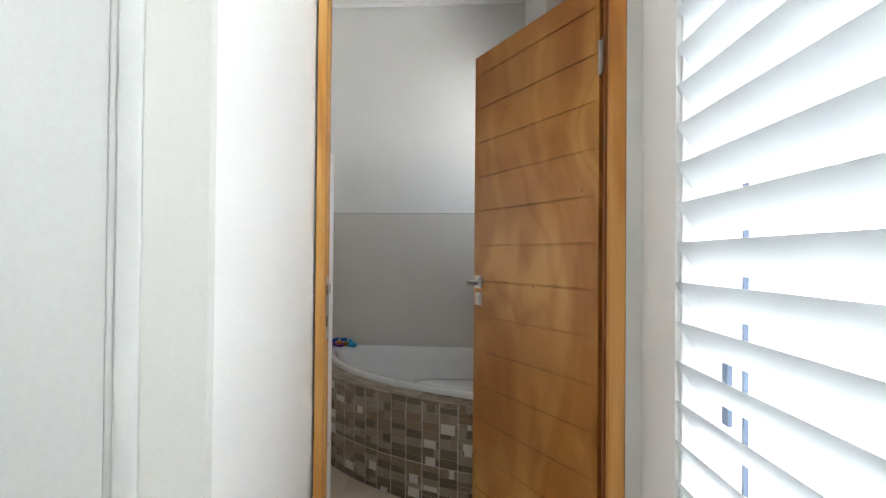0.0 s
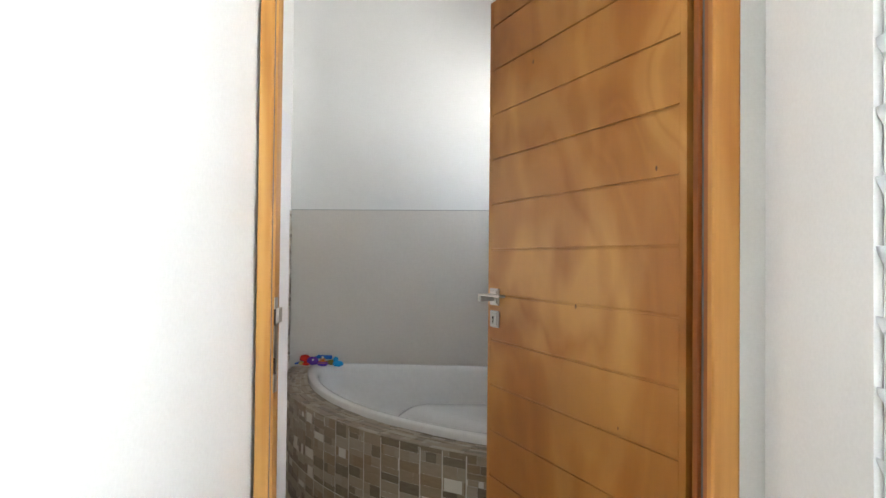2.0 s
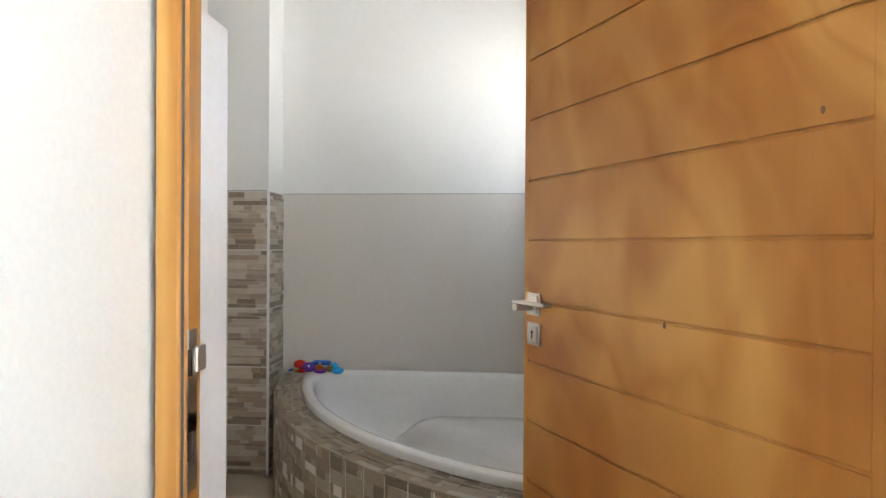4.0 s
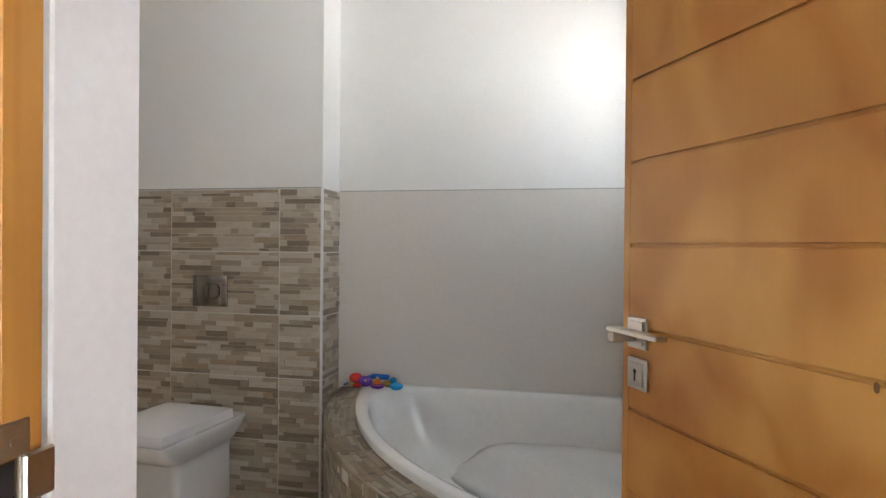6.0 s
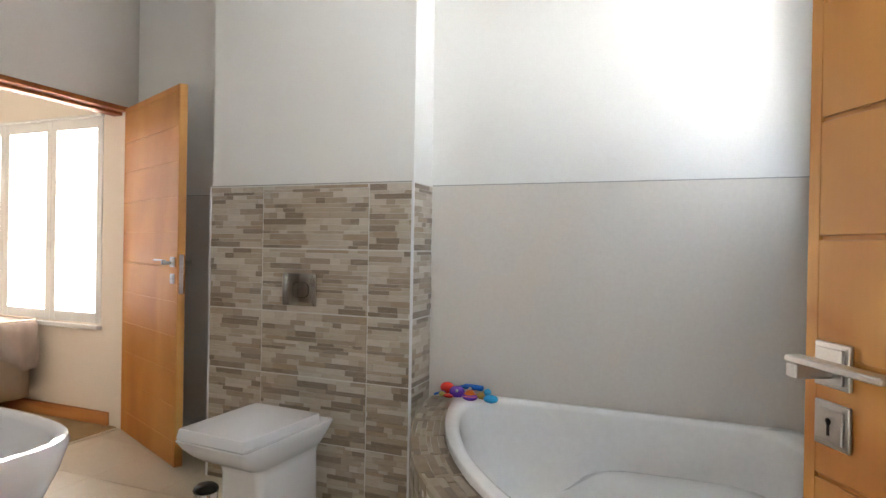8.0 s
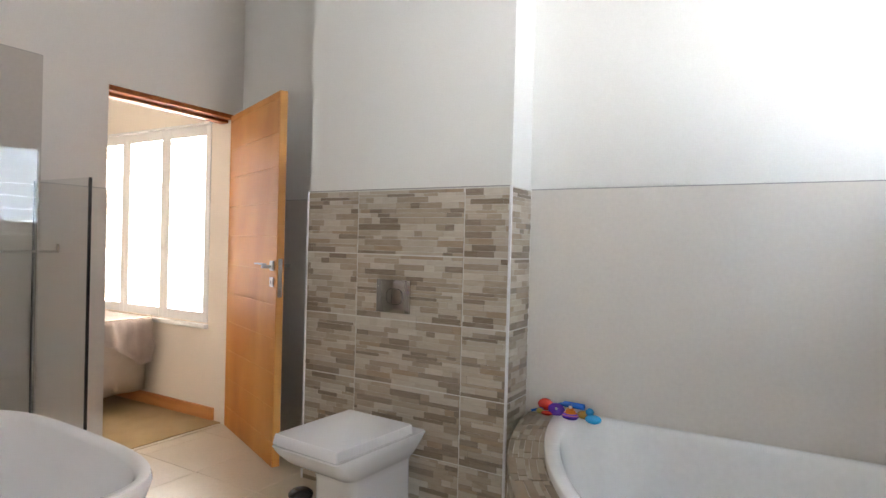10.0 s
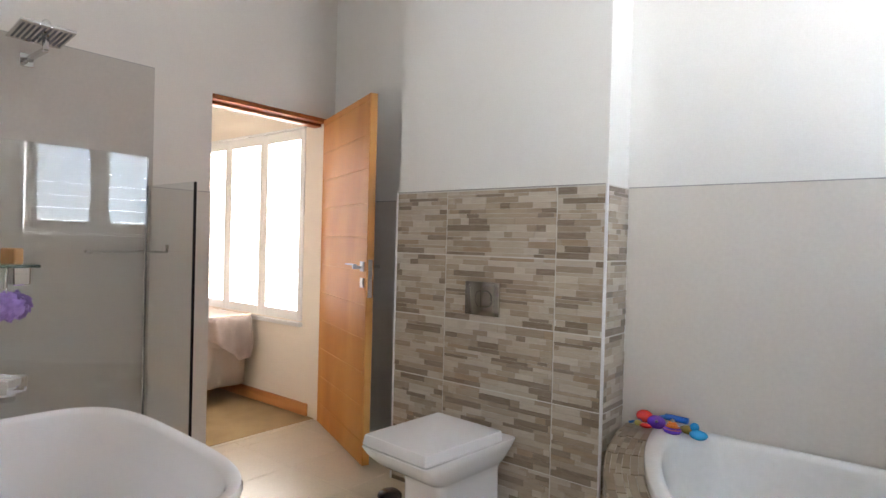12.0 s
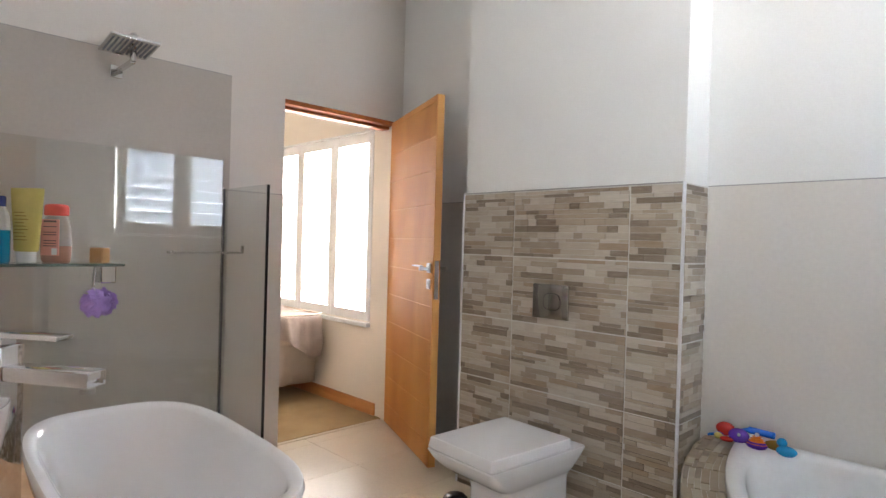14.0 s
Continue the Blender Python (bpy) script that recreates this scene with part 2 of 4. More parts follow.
def rod(bm, a, b, r, seg=14, r2=None):
    a, b = Vector(a), Vector(b)
    out = bmesh.ops.create_cone(bm, cap_ends=True, segments=seg, radius1=r, radius2=r if r2 is None else r2, depth=(b - a).length)
    m = Matrix.Translation((a + b) / 2) @ (b - a).to_track_quat("Z", "Y").to_matrix().to_4x4()
    bmesh.ops.transform(bm, matrix=m, verts=out["verts"])


def ball(bm, c, r, scale=(1, 1, 1), seg=14):
    out = bmesh.ops.create_uvsphere(bm, u_segments=seg, v_segments=max(6, seg // 2 + 2), radius=r)
    bmesh.ops.transform(bm, matrix=Matrix.Translation(c) @ Matrix.Diagonal((*scale, 1)), verts=out["verts"])


def loft(bm, rings, cap_first=True, cap_last=True):
    """Skin closed rings of equal length."""
    vs = [[bm.verts.new(p) for p in ring] for ring in rings]
    n = len(vs[0])
    for a, b in zip(vs, vs[1:]):
        for i in range(n):
            bm.faces.new((a[i], a[(i + 1) % n], b[(i + 1) % n], b[i]))
    if cap_first:
        bm.faces.new(vs[0][::-1])
    if cap_last:
        bm.faces.new(vs[-1])


def lathe(bm, profile, seg=28, centre=(0, 0, 0)):
    cx, cy, cz = centre
    loft(bm, [[(cx + r * math.cos(2 * math.pi * i / seg), cy + r * math.sin(2 * math.pi * i / seg), cz + z)
               for i in range(seg)] for r, z in profile])


def part(name, bm, mat, parent=None, label="", smooth=None, m=None):
    """Link a bmesh as one mesh object, under parent if given."""
    bmesh.ops.recalc_face_normals(bm, faces=bm.faces)
    me = bpy.data.meshes.new(name)
    bm.to_mesh(me)
    bm.free()
    me.materials.append(mat)
    ob = new(name, me)
    if smooth is not None:
        me.shade_smooth()
        if smooth < 180:
            me.set_sharp_from_angle(angle=radians(smooth))
    if parent is not None:
        ob.parent = parent
    if m is not None:
        ob.matrix_basis = m
    return tagged(ob, label=label)


def thing(name, label, category, m=None, group="", kind=""):
    ob = new(name)
    if m is not None:
        ob.matrix_basis = m
    return tagged(ob, label, category, group, kind)


def block(name, boxes, mat, parent=None, label="", bev=0.0, m=None, smooth=None, seg=1):
    bm = bmesh.new()
    for b6 in boxes:
        slab(bm, *b6, bev, seg)
    return part(name, bm, mat, parent, label, smooth, m)


def structure(name, boxes, mat, label, bev=0.0):
    return tagged(block(name, boxes, mat, None, label, bev), kind="structure", category="structure")


# ---- setting: walls ----
haze = bpy.data.materials.new("bright_sky_haze")
haze.use_nodes = True
haze.node_tree.nodes.clear()
em, om = haze.node_tree.nodes.new("ShaderNodeEmission"), haze.node_tree.nodes.new("ShaderNodeOutputMaterial")
em.inputs[0].default_value, em.inputs[1].default_value = (0.95, 0.98, 1.0, 1), 3.2
haze.node_tree.links.new(em.outputs[0], om.inputs[0])
for b6 in ((4.0, 4.05, -6.0, 9.0, -0.29, 6.0), (-26.0, 1.0, 9.0, 9.05, -0.29, 9.0)):
    tagged(block("backdrop", [b6], haze, None, "bright hazy sky outside the windows"), kind="structure")
T = 0.15
# near wall, between hall and bathroom, with the door opening
OX0, OX1, OZ = -0.302, 0.601, 2.09
wall_hall = structure("wall_between_hall_and_bathroom", [
    (XL - T, OX0 - 0.012, 2.507, YN, 0, ZC), (OX1, HR + 0.35, 2.507, YN, 0, ZC), (OX0 - 0.012, OX1, 2.507, YN, OZ, ZC)],
    paint_wall, "painted cool white plaster wall round the bathroom door")
structure("wall_hall_left", [(HX - T, HX, 1.860, 2.505, 0, ZC)], paint_hall, "smooth white plaster wall beside the bathroom door")
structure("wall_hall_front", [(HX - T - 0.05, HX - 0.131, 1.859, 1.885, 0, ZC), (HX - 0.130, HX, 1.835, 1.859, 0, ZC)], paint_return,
          "white plaster return beside the cupboard, its shade put into the colour")
structure("wall_hall_outer_left", [(-1.75, -1.6, -1.3, 1.95, 0, ZC)], paint_hall, "plain white wall")
structure("wall_hall_back", [(-1.75, HR + T, -1.45, -1.302, 0, ZC)], paint_hall, "plain white wall")
structure("wall_hall_end", [(-1.6, HX - T - 0.052, 1.90, 1.95, 0, ZC)], paint_hall, "plain white wall behind the cupboard")
structure("wall_window_hall", [(HR, HR + 0.35, 2.205, 2.505, 0, ZC), (HR, HR + 0.35, -1.3, -0.75, 0, ZC),
                               (HR, HR + 0.35, -0.75, 2.205, 0, 0.18), (HR, HR + 0.35, -0.75, 2.205, 2.45, ZC)],
          paint_hall, "white plaster wall round the shuttered window")
# bathroom
structure("wall_bath_north", [(-1.45, XR + 0.35, YF, YF + 0.3, 0, ZC), (XL - 0.118, -1.45, YR, YR + 0.15, 0, ZC)], paint_wall,
          "painted cool white wall above grey tiles")
structure("wall_bath_east", [(XR, XR + 0.25, 3.5, 3.88, 0, ZC), (XR, XR + 0.25, 4.84, YF, 0, ZC),
                             (XR, XR + 0.25, 3.88, 4.84, 0, 1.23), (XR, XR + 0.25, 3.88, 4.84, 2.22, ZC),
                             (HR, HR + 0.2, YN, 3.5, 0, ZC)], paint_wall, "painted cool white wall with a shuttered window")
structure("wall_duct", [(-2.245, -1.102, 4.868, YF - 0.001, 0, ZC), (-2.245, -1.452, YF - 0.001, YR - 0.001, 0, ZC)], paint_wall,
          "painted cool white boxed-in duct behind the toilet")
D2A, D2B, D2Z = 4.392, 5.205, 2.065
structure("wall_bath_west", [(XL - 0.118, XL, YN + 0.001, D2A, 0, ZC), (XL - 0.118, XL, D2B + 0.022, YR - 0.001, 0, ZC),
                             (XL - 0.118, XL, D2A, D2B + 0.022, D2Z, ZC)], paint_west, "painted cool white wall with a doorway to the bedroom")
structure("ceiling", [(-7.2, HR + 0.36, -1.45, 5.65, ZC, ZC + 0.12)], paint_ceiling, "plain white ceiling")
# bedroom
BX0, BX1, BZ0, BZ1 = -4.96, -3.50, 0.66, 2.02
structure("wall_bedroom_north", [(BX1, XL - 0.119, 5.225, 5.40, 0, ZC), (-7.0, BX0, 5.225, 5.40, 0, ZC),
                                 (BX0, BX1, 5.225, 5.40, 0, BZ0), (BX0, BX1, 5.225, 5.40, BZ1, ZC)], paint_bed,
          "warm cream wall with a shuttered window")
structure("wall_bedroom_west", [(-7.15, -7.0, 2.4, 5.4, 0, ZC)], paint_bed, "plain cream wall")
structure("wall_bedroom_south", [(-7.0, XL - 0.12, 2.4, 2.5, 0, ZC)], paint_bed, "plain cream wall")
bm = bmesh.new()
slab(bm, XL - 0.126, XL - 0.119, 2.5, D2A, 0, ZC)
tagged(part("wall_bedroom_east", bm, paint_bed, None, "cream plaster face of the bedroom wall"), kind="structure")
structure("wall_reveal", [(XL - 0.117, XL - 0.0125, D2B + 0.016, D2B + 0.0215, 0, 2.01)], paint_bed, "cream plaster reveal of the bedroom doorway")
# ground and floors
structure("ground", [(-60, 60, -60, 60, -0.32, -0.3)], ground_mat, "pale paved ground outside")
structure("floor", [(-7.1, HR + 0.3, -1.4, 5.35, -0.12, -0.0025)], floor_mat, "beige grout bed under beige floor tiles")
structure("floor_carpet", [(-6.99, -3.345, 2.51, 5.222, -0.003, 0.008)], carpet, "flat brown woven carpet in the bedroom")
structure("cornice", [(-1.10, XR - 0.001, YF - 0.05, YF - 0.001, ZC - 0.07, ZC - 0.001), (XR - 0.05, XR - 0.001, YN, YF - 0.051, ZC - 0.07, ZC - 0.001),
                      (-2.25, -1.10, 4.818, 4.867, ZC - 0.07, ZC - 0.001)], paint_ceiling, "white cornice under the ceiling", 0.01)

# grey tiled dado, 8 mm proud of the plaster
def dado(name, b6, strip6, mat=tile_grey):
    w = structure(name, [b6], mat, "large satin grey-beige porcelain wall tiles")
    # thin dark grey strip along the top of the tiles
    t = block("tile_top_strip", [strip6], strip_grey, w, "thin dark grey strip along the tile top")
    return w


dado("wall_tiles_north", (-1.092, XR - 0.010, YF - 0.010, YF - 0.001, 0, DADO), (-1.092, XR - 0.01, YF - 0.012, YF - 0.001, DADO, DADO + 0.004))
dado("wall_tiles_east", (XR - 0.010, XR - 0.001, 3.5, YF - 0.011, 0, 1.23), (XR - 0.011, XR - 0.001, 3.5, 3.87, 1.23, 1.233))
block("wall_tiles_east_corner", [(XR - 0.010, XR - 0.001, 4.842, YF - 0.013, 1.231, DADO)], tile_grey, None, "satin grey-beige wall tiles")["kind"] = "structure"
dado("wall_tiles_recess", (XL + 0.001, -2.262, YR - 0.010, YR - 0.001, 0, DADO), (XL + 0.001, -2.262, YR - 0.012, YR - 0.001, DADO, DADO + 0.004))
dado("wall_tiles_west", (XL + 0.001, XL + 0.010, 4.062, D2A, 0, DADO), (XL + 0.001, XL + 0.012, 4.062, D2A, DADO, DADO + 0.004))
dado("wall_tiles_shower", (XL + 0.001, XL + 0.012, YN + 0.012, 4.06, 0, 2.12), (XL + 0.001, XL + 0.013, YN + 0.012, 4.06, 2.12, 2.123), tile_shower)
dado("wall_tiles_near", (XL + 0.012, -0.36, YN + 0.001, YN + 0.010, 0, DADO), (XL + 0.013, -0.36, YN + 0.001, YN + 0.012, DADO, DADO + 0.004))
nib = structure("wall_edge_tiles", [(-0.36, -0.286, 2.556, YN + 0.002, 0, 1.503)], tile_white, "white tiled wall end beside the door frame", 0.002)


# ---- doors ----
def door_leaf(name, label, length, height, thick, groove0, pitch, m, sign, wood_mat, core_mat):
    """A flush leaf with routed horizontal grooves; the hinge at x = 0, the leaf along +x, its seen face at y = 0."""
    top = thing(name, label, "door", m, kind="structure")
    z, zs = groove0, []
    while z < height - 0.02:
        zs.append(z)
        z += pitch
    bm = bmesh.new()
    g, d = 0.0028, 0.005
    edges = [0.008] + zs + [height]
    y0, y1 = (0, -thick) if sign < 0 else (0, thick)
    inner = d if sign > 0 else -d
    slab(bm, 0.0, length, *sorted((inner, y1)), 0.008, height)
    part("core", bm, core_mat, top)
    bm = bmesh.new()
    for a, b in zip(edges, edges[1:]):
        lo, hi = a + (g if a > 0.02 else 0), b - (g if b < height else 0)
        slab(bm, 0.018, length - 0.018, *sorted((0, inner * 1.02)), lo, hi, 0.0012)
    for a, b in ((0.0, 0.018), (length - 0.018, length)):
        slab(bm, a, b, *sorted((0, inner * 1.02)), 0.008, height)
    part("leaf", bm, wood_mat, top, "orange-brown varnished plywood with horizontal grooves", 40)
    return top


def lever_set(parent, x, zh, zk, out, along, thick):
    """Square rose, flat lever and keyhole plate; out: the side on which it stands, along: where the lever points."""
    h = new("door_handle")
    h.parent = parent
    tagged(h, "brushed nickel lever handle on square plates")
    s = out
    def yb(a, b):
        return sorted((a * s, b * s))
    block("rose", [(x - 0.027, x + 0.027, *yb(0.001, 0.007), zh - 0.027, zh + 0.027), (x - 0.021, x + 0.021, *yb(0.007, 0.011), zh - 0.021, zh + 0.021)], steel, h, bev=0.0012)
    block("neck", [(x - 0.009, x + 0.009, *yb(0.011, 0.060), zh - 0.014, zh + 0.004)], steel, h, bev=0.002)
    e = sorted((x - 0.011 * along, x + 0.125 * along))
    block("lever", [(*e, *yb(0.038, 0.061), zh + 0.0045, zh + 0.0125)], steel, h, "bright nickel lever", bev=0.002)
    block("keyhole_plate", [(x - 0.027, x + 0.027, *yb(0.001, 0.006), zk - 0.027, zk + 0.027), (x - 0.02, x + 0.02, *yb(0.006, 0.0095), zk - 0.02, zk + 0.02)], steel, h, bev=0.0012)
    bm = bmesh.new()
    slab(bm, x - 0.0022, x + 0.0022, *yb(0.0094, 0.0100), zk - 0.012, zk + 0.003)
    rod(bm, (x, 0.0094 * s, zk + 0.005), (x, 0.0101 * s, zk + 0.005), 0.0042)
    part("keyhole", bm, black_plastic, h, "black keyhole")
    return h


def hinge(parent, z):
    bm = bmesh.new()
    slab(bm, -0.002, 0.0, -0.002, 0.038, z - 0.05, z + 0.05)
    for k in range(5):
        rod(bm, (-0.006, -0.006, z - 0.05 + k * 0.02 + 0.0005), (-0.006, -0.006, z - 0.031 + k * 0.02), 0.0055, 10)
    part("hinge", bm, chrome, parent, "steel butt hinge", 40)


hx, hy, ex, ey = 0.550, 2.622, 0.152, 3.350
ang1 = math.degrees(math.atan2(ey - hy, ex - hx))
door1 = door_leaf("door_1", "open varnished plywood door with horizontal grooves and nickel handle, into the bathroom",
                  math.hypot(ex - hx, ey - hy), 2.05, 0.04, 0.193, 0.1475, pose(hx, hy, 0, 0, 0, ang1), -1, door_wood, door_wood)
L1 = math.hypot(ex - hx, ey - hy)
lever_set(door1, L1 - 0.050, 1.072, 1.000, 1, -1, 0.04)
for kx, kz, kr in ((0.083, 1.396, 0.006), (0.362, 1.073, 0.0065), (0.20, 0.80, 0.004), (0.571, 1.777, 0.007)):
    bm = bmesh.new()
    rod(bm, (kx, 0.0001, kz), (kx, 0.0004, kz), kr * 0.75, 12)
    bmesh.ops.scale(bm, vec=(0.7, 1, 1.3), space=Matrix.Translation((-kx, 0, -kz)), verts=bm.verts)
    part("knot", bm, knot_mat, door1, "small dark knot in the veneer")
block("latch_plate", [(L1, L1 + 0.0015, -0.031, -0.009, 0.93, 1.14)], steel, door1, bev=0.0005)
ang2 = math.degrees(math.atan2(4.850 - 5.200, -2.468 + 3.284))
L2 = math.hypot(4.850 - 5.200, -2.468 + 3.284)
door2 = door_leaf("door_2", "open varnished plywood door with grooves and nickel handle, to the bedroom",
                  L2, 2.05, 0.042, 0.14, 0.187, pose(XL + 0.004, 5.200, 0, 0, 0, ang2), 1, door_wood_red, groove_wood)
lever_set(door2, L2 - 0.058, 1.10, 1.01, -1, -1, 0.042)
block("latch_plate", [(L2, L2 + 0.002, 0.009, 0.033, 0.93, 1.14)], chrome, door2, bev=0.0005)
bm = bmesh.new()
slab(bm, L2 - 0.067, L2 - 0.049, 0.042, 0.095, 1.091, 1.109)
slab(bm, L2 - 0.18, L2 - 0.047, 0.09, 0.10, 1.09, 1.11, 0.002)
part("rear_lever", bm, steel, door2)

# frame of the bathroom door: lining, moulded stop and architrave edge
fr1 = thing("door_frame_1", "varnished orange-brown wooden door frame", "door frame", kind="structure")
block("jamb", [(-0.300, -0.272, 2.490, 2.4975, 0, 2.088)], lit_jamb_wood, fr1, "varnished wooden stop, window light put into its colour", bev=0.002)
block("jamb", [(-0.300, -0.270, 2.5045, 2.537, 0, 2.088)], lit_jamb_wood, fr1, "varnished wooden jamb, window light put into its colour", bev=0.003)
block("seal", [(-0.300, -0.2735, 2.498, 2.504, 0, 2.087)], rubber, fr1, "dark grey seal in the rebate")
block("jamb", [(0.556, 0.606, 2.499, 2.528, 0, 2.088)], frame_wood, fr1, bev=0.004)
block("hinge_jamb", [(0.566, 0.60, 2.5285, 2.572, 0, 2.088), (0.562, 0.60, 2.590, 2.622, 0, 2.088)], frame_dark, fr1, "red-brown jamb", bev=0.002)
# dark strip set into the jamb's gap, in place of shade
block("seal", [(0.569, 0.59, 2.5725, 2.5895, 0, 2.087)], rubber, fr1, "dark strip set in the gap for its shade")
block("head", [(-0.267, 0.551, 2.498, 2.60, 2.062, 2.088)], frame_wood, fr1, bev=0.003)
bm = bmesh.new()
for z in (1.80, 0.25):
    slab(bm, 0.5535, 0.5557, 2.585, 2.622, z - 0.05, z + 0.05)
    rod(bm, (0.553, 2.6235, z - 0.052), (0.553, 2.6235, z + 0.052), 0.006, 12)
part("hinge", bm, steel, fr1, "steel butt hinge", 40)
bm = bmesh.new()
for z0 in (0.955, 0.860):
    slab(bm, -0.2699, -0.2685, 2.505, 2.525, z0 + 0.138, z0 + 0.160, 0.0004)
    slab(bm, -0.2699, -0.2685, 2.516, 2.525, z0 + 0.105, z0 + 0.138)
slab(bm, -0.2699, -0.2685, 2.505, 2.525, 0.998, 1.060)
slab(bm, -0.2699, -0.2685, 2.505, 2.525, 0.93, 0.965)
slab(bm, -0.2699, -0.2655, 2.519, 2.541, 1.064, 1.094, 0.0015)
rod(bm, (-0.2687, 2.515, 1.103), (-0.2680, 2.515, 1.103), 0.0035, 12)
rod(bm, (-0.2687, 2.515, 1.045), (-0.2680, 2.515, 1.045), 0.0035, 12)
part("strike_plate", bm, steel, fr1, "brushed steel strike plate with a bent lip")
block("strike_hole", [(-0.2699, -0.2694, 2.506, 2.5155, 1.061, 1.092), (-0.2699, -0.2694, 2.506, 2.5155, 0.966, 0.997)], black_plastic, fr1, "dark keeper hole")

fr2 = thing("door_frame_2", "varnished red-brown wooden door frame of the bedroom doorway", "door frame", kind="structure")
block("head", [(XL - 0.125, XL + 0.004, D2A, D2B + 0.02, 2.035, D2Z - 0.001), (XL - 0.125, XL - 0.05, D2A, D2B + 0.02, 2.015, 2.0345)], frame_dark, fr2, bev=0.003)
block("hinge_jamb", [(XL - 0.012, XL + 0.002, D2B + 0.014, D2B + 0.021, 0, 2.034)], frame_dark, fr2, bev=0.002)
block("threshold", [(-3.345, XL - 0.03, D2A, D2B, -0.004, 0.004)], floor_mat, fr2)


# ---- shutters ----
def shutter(name, label, width, height, m, panels, stile, rail, pitch, blade, tilt, frame_w, z_first=None, gap=0.0, half=0.0055, blade_mat=louvre_mat):
    """Louvred shutters in a frame; local x along the wall, y into the room, z up. panels: (x0, x1) of each louvre field."""
    top = thing(name, label, "window shutter", m, kind="structure")
    fr = block("window_frame", [(-frame_w, 0, -0.03, 0.03, -frame_w, height + frame_w), (width, width + frame_w, -0.03, 0.03, -frame_w, height + frame_w),
                                (0, width, -0.03, 0.03, height, height + frame_w), (0, width, -0.03, 0.03, -frame_w, 0)] if frame_w > 0 else
               [(0, width, -0.02, 0.02, height, height + 0.001)] + ([(0, panels[0][0] - stile - 0.001, -0.02, 0.02, 0, height)] if panels[0][0] - stile > 0.01 else []), gloss_white, top, bev=0.003)
    for x0, x1 in panels:
        pn = new("panel")
        pn.parent = top
        block("stile", [(x0 - stile, x0, -0.016, 0.016, 0.002, height - 0.002), (x1, x1 + stile, -0.016, 0.016, 0.002, height - 0.002),
                        (x0, x1, -0.016, 0.016, 0.002, rail), (x0, x1, -0.016, 0.016, height - rail, height - 0.002)], gloss_white, pn, bev=0.002)
        z = (rail + pitch / 2) if z_first is None else z_first
        proto = None
        while z < height - rail - pitch * 0.3:
            if proto is None:
                bm = bmesh.new()
                n = 10
                ring = []
                for i in range(n):
                    a = 2 * math.pi * i / n
                    ring.append((blade / 2 * math.cos(a), half * math.sin(a)))
                c, s = math.cos(radians(tilt)), math.sin(radians(tilt))
                ring = [(u * c - w * s, u * s + w * c) for u, w in ring]
                loft(bm, [[(x0 + 0.001 - gap, u, w) for u, w in ring], [(x1 - 0.001, u, w) for u, w in ring]])
                proto = part("louvre", bm, blade_mat, pn, "", 50, Matrix.Translation((0, 0, z)))
            else:
                o = new("louvre", proto.data)
                o.parent = pn
                o.matrix_basis = Matrix.Translation((0, 0, z))
            z += pitch
    return top


# hall: local x runs along -y from the window's bathroom end
shutter("window_1", "white wide-louvred shutters over a bright window", 2.9, 2.2, pose(HR + 0.026, 2.205, 0.22, 0, 0, -87.2),
        [(0.012, 1.38), (1.52, 2.86)], 0.010, 0.03, 0.0925, 0.089, -56, 0.0, 0.035, 0.012, 0.0055, louvre_hall)
block("window_sill", [(HR + 0.001, HR + 0.34, -0.74, 2.2, 0.181, 0.2)], gloss_white, None, "white painted sill")["kind"] = "structure"
w1 = thing("window_casement", "slim dark window frame behind the shutters", "window", kind="structure")
block("mullion", [(0.755, 0.765, 2.078, 2.089, 0.21, 1.44)], dark_metal, w1)
block("pane", [(0.930, 0.934, -0.74, 2.19, 0.205, 2.44)], glass_mat, w1).visible_shadow = False
block("latch", [(0.75, 0.76, 2.150, 2.160, 0.80, 1.0), (0.75, 0.765, 2.162, 2.172, 0.80, 1.0), (0.75, 0.76, 2.174, 2.184, 0.80, 0.995)], dark_metal, w1)
# bathroom
shutter("window_2", "white louvred shutters over a bathroom window", 0.96, 0.972, pose(XR + 0.032, 4.84, 1.2455, 0, 0, -90),
        [(0.11, 0.43), (0.56, 0.88)], 0.064, 0.085, 0.087, 0.094, -60, 0.0, None, 0.0, 0.005, louvre_glow)
block("window_sill", [(XR - 0.012, XR + 0.24, 3.885, 4.835, 1.2335, 1.2445)], gloss_white, None, "white window sill")["kind"] = "structure"
# bedroom
shutter("window_3", "white louvred shutters over a bright bedroom window", 1.46, 1.358, pose(BX1, 5.235, 0.661, 0, 0, 180),
        [(0.052, 0.44), (0.54, 0.93), (1.03, 1.408)], 0.0495, 0.07, 0.064, 0.040, 0, 0.0, None, 0.0, 0.003, louvre_thin)
block("window_sill", [(BX0 - 0.01, BX1 + 0.012, 5.185, 5.224, 0.625, 0.655)], gloss_white, None, "white window sill", 0.004)["kind"] = "structure"
block("trim", [(BX0 - 0.01, BX1 + 0.012, 5.195, 5.224, 2.021, 2.035)], gloss_white, None, "white head trim of the shutters", 0.003)["kind"] = "structure"
structure("baseboard", [(-6.9, XL - 0.127, 5.206, 5.2245, 0.009, 0.095)], skirt_wood, "varnished orange-brown skirting board", 0.003)

# hall cupboard door at the left
cup = thing("cupboard_door", "white painted panel door with a moulded edge in the hall", "door", kind="structure")
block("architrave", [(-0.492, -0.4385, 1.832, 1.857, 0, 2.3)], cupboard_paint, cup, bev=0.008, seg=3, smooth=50)
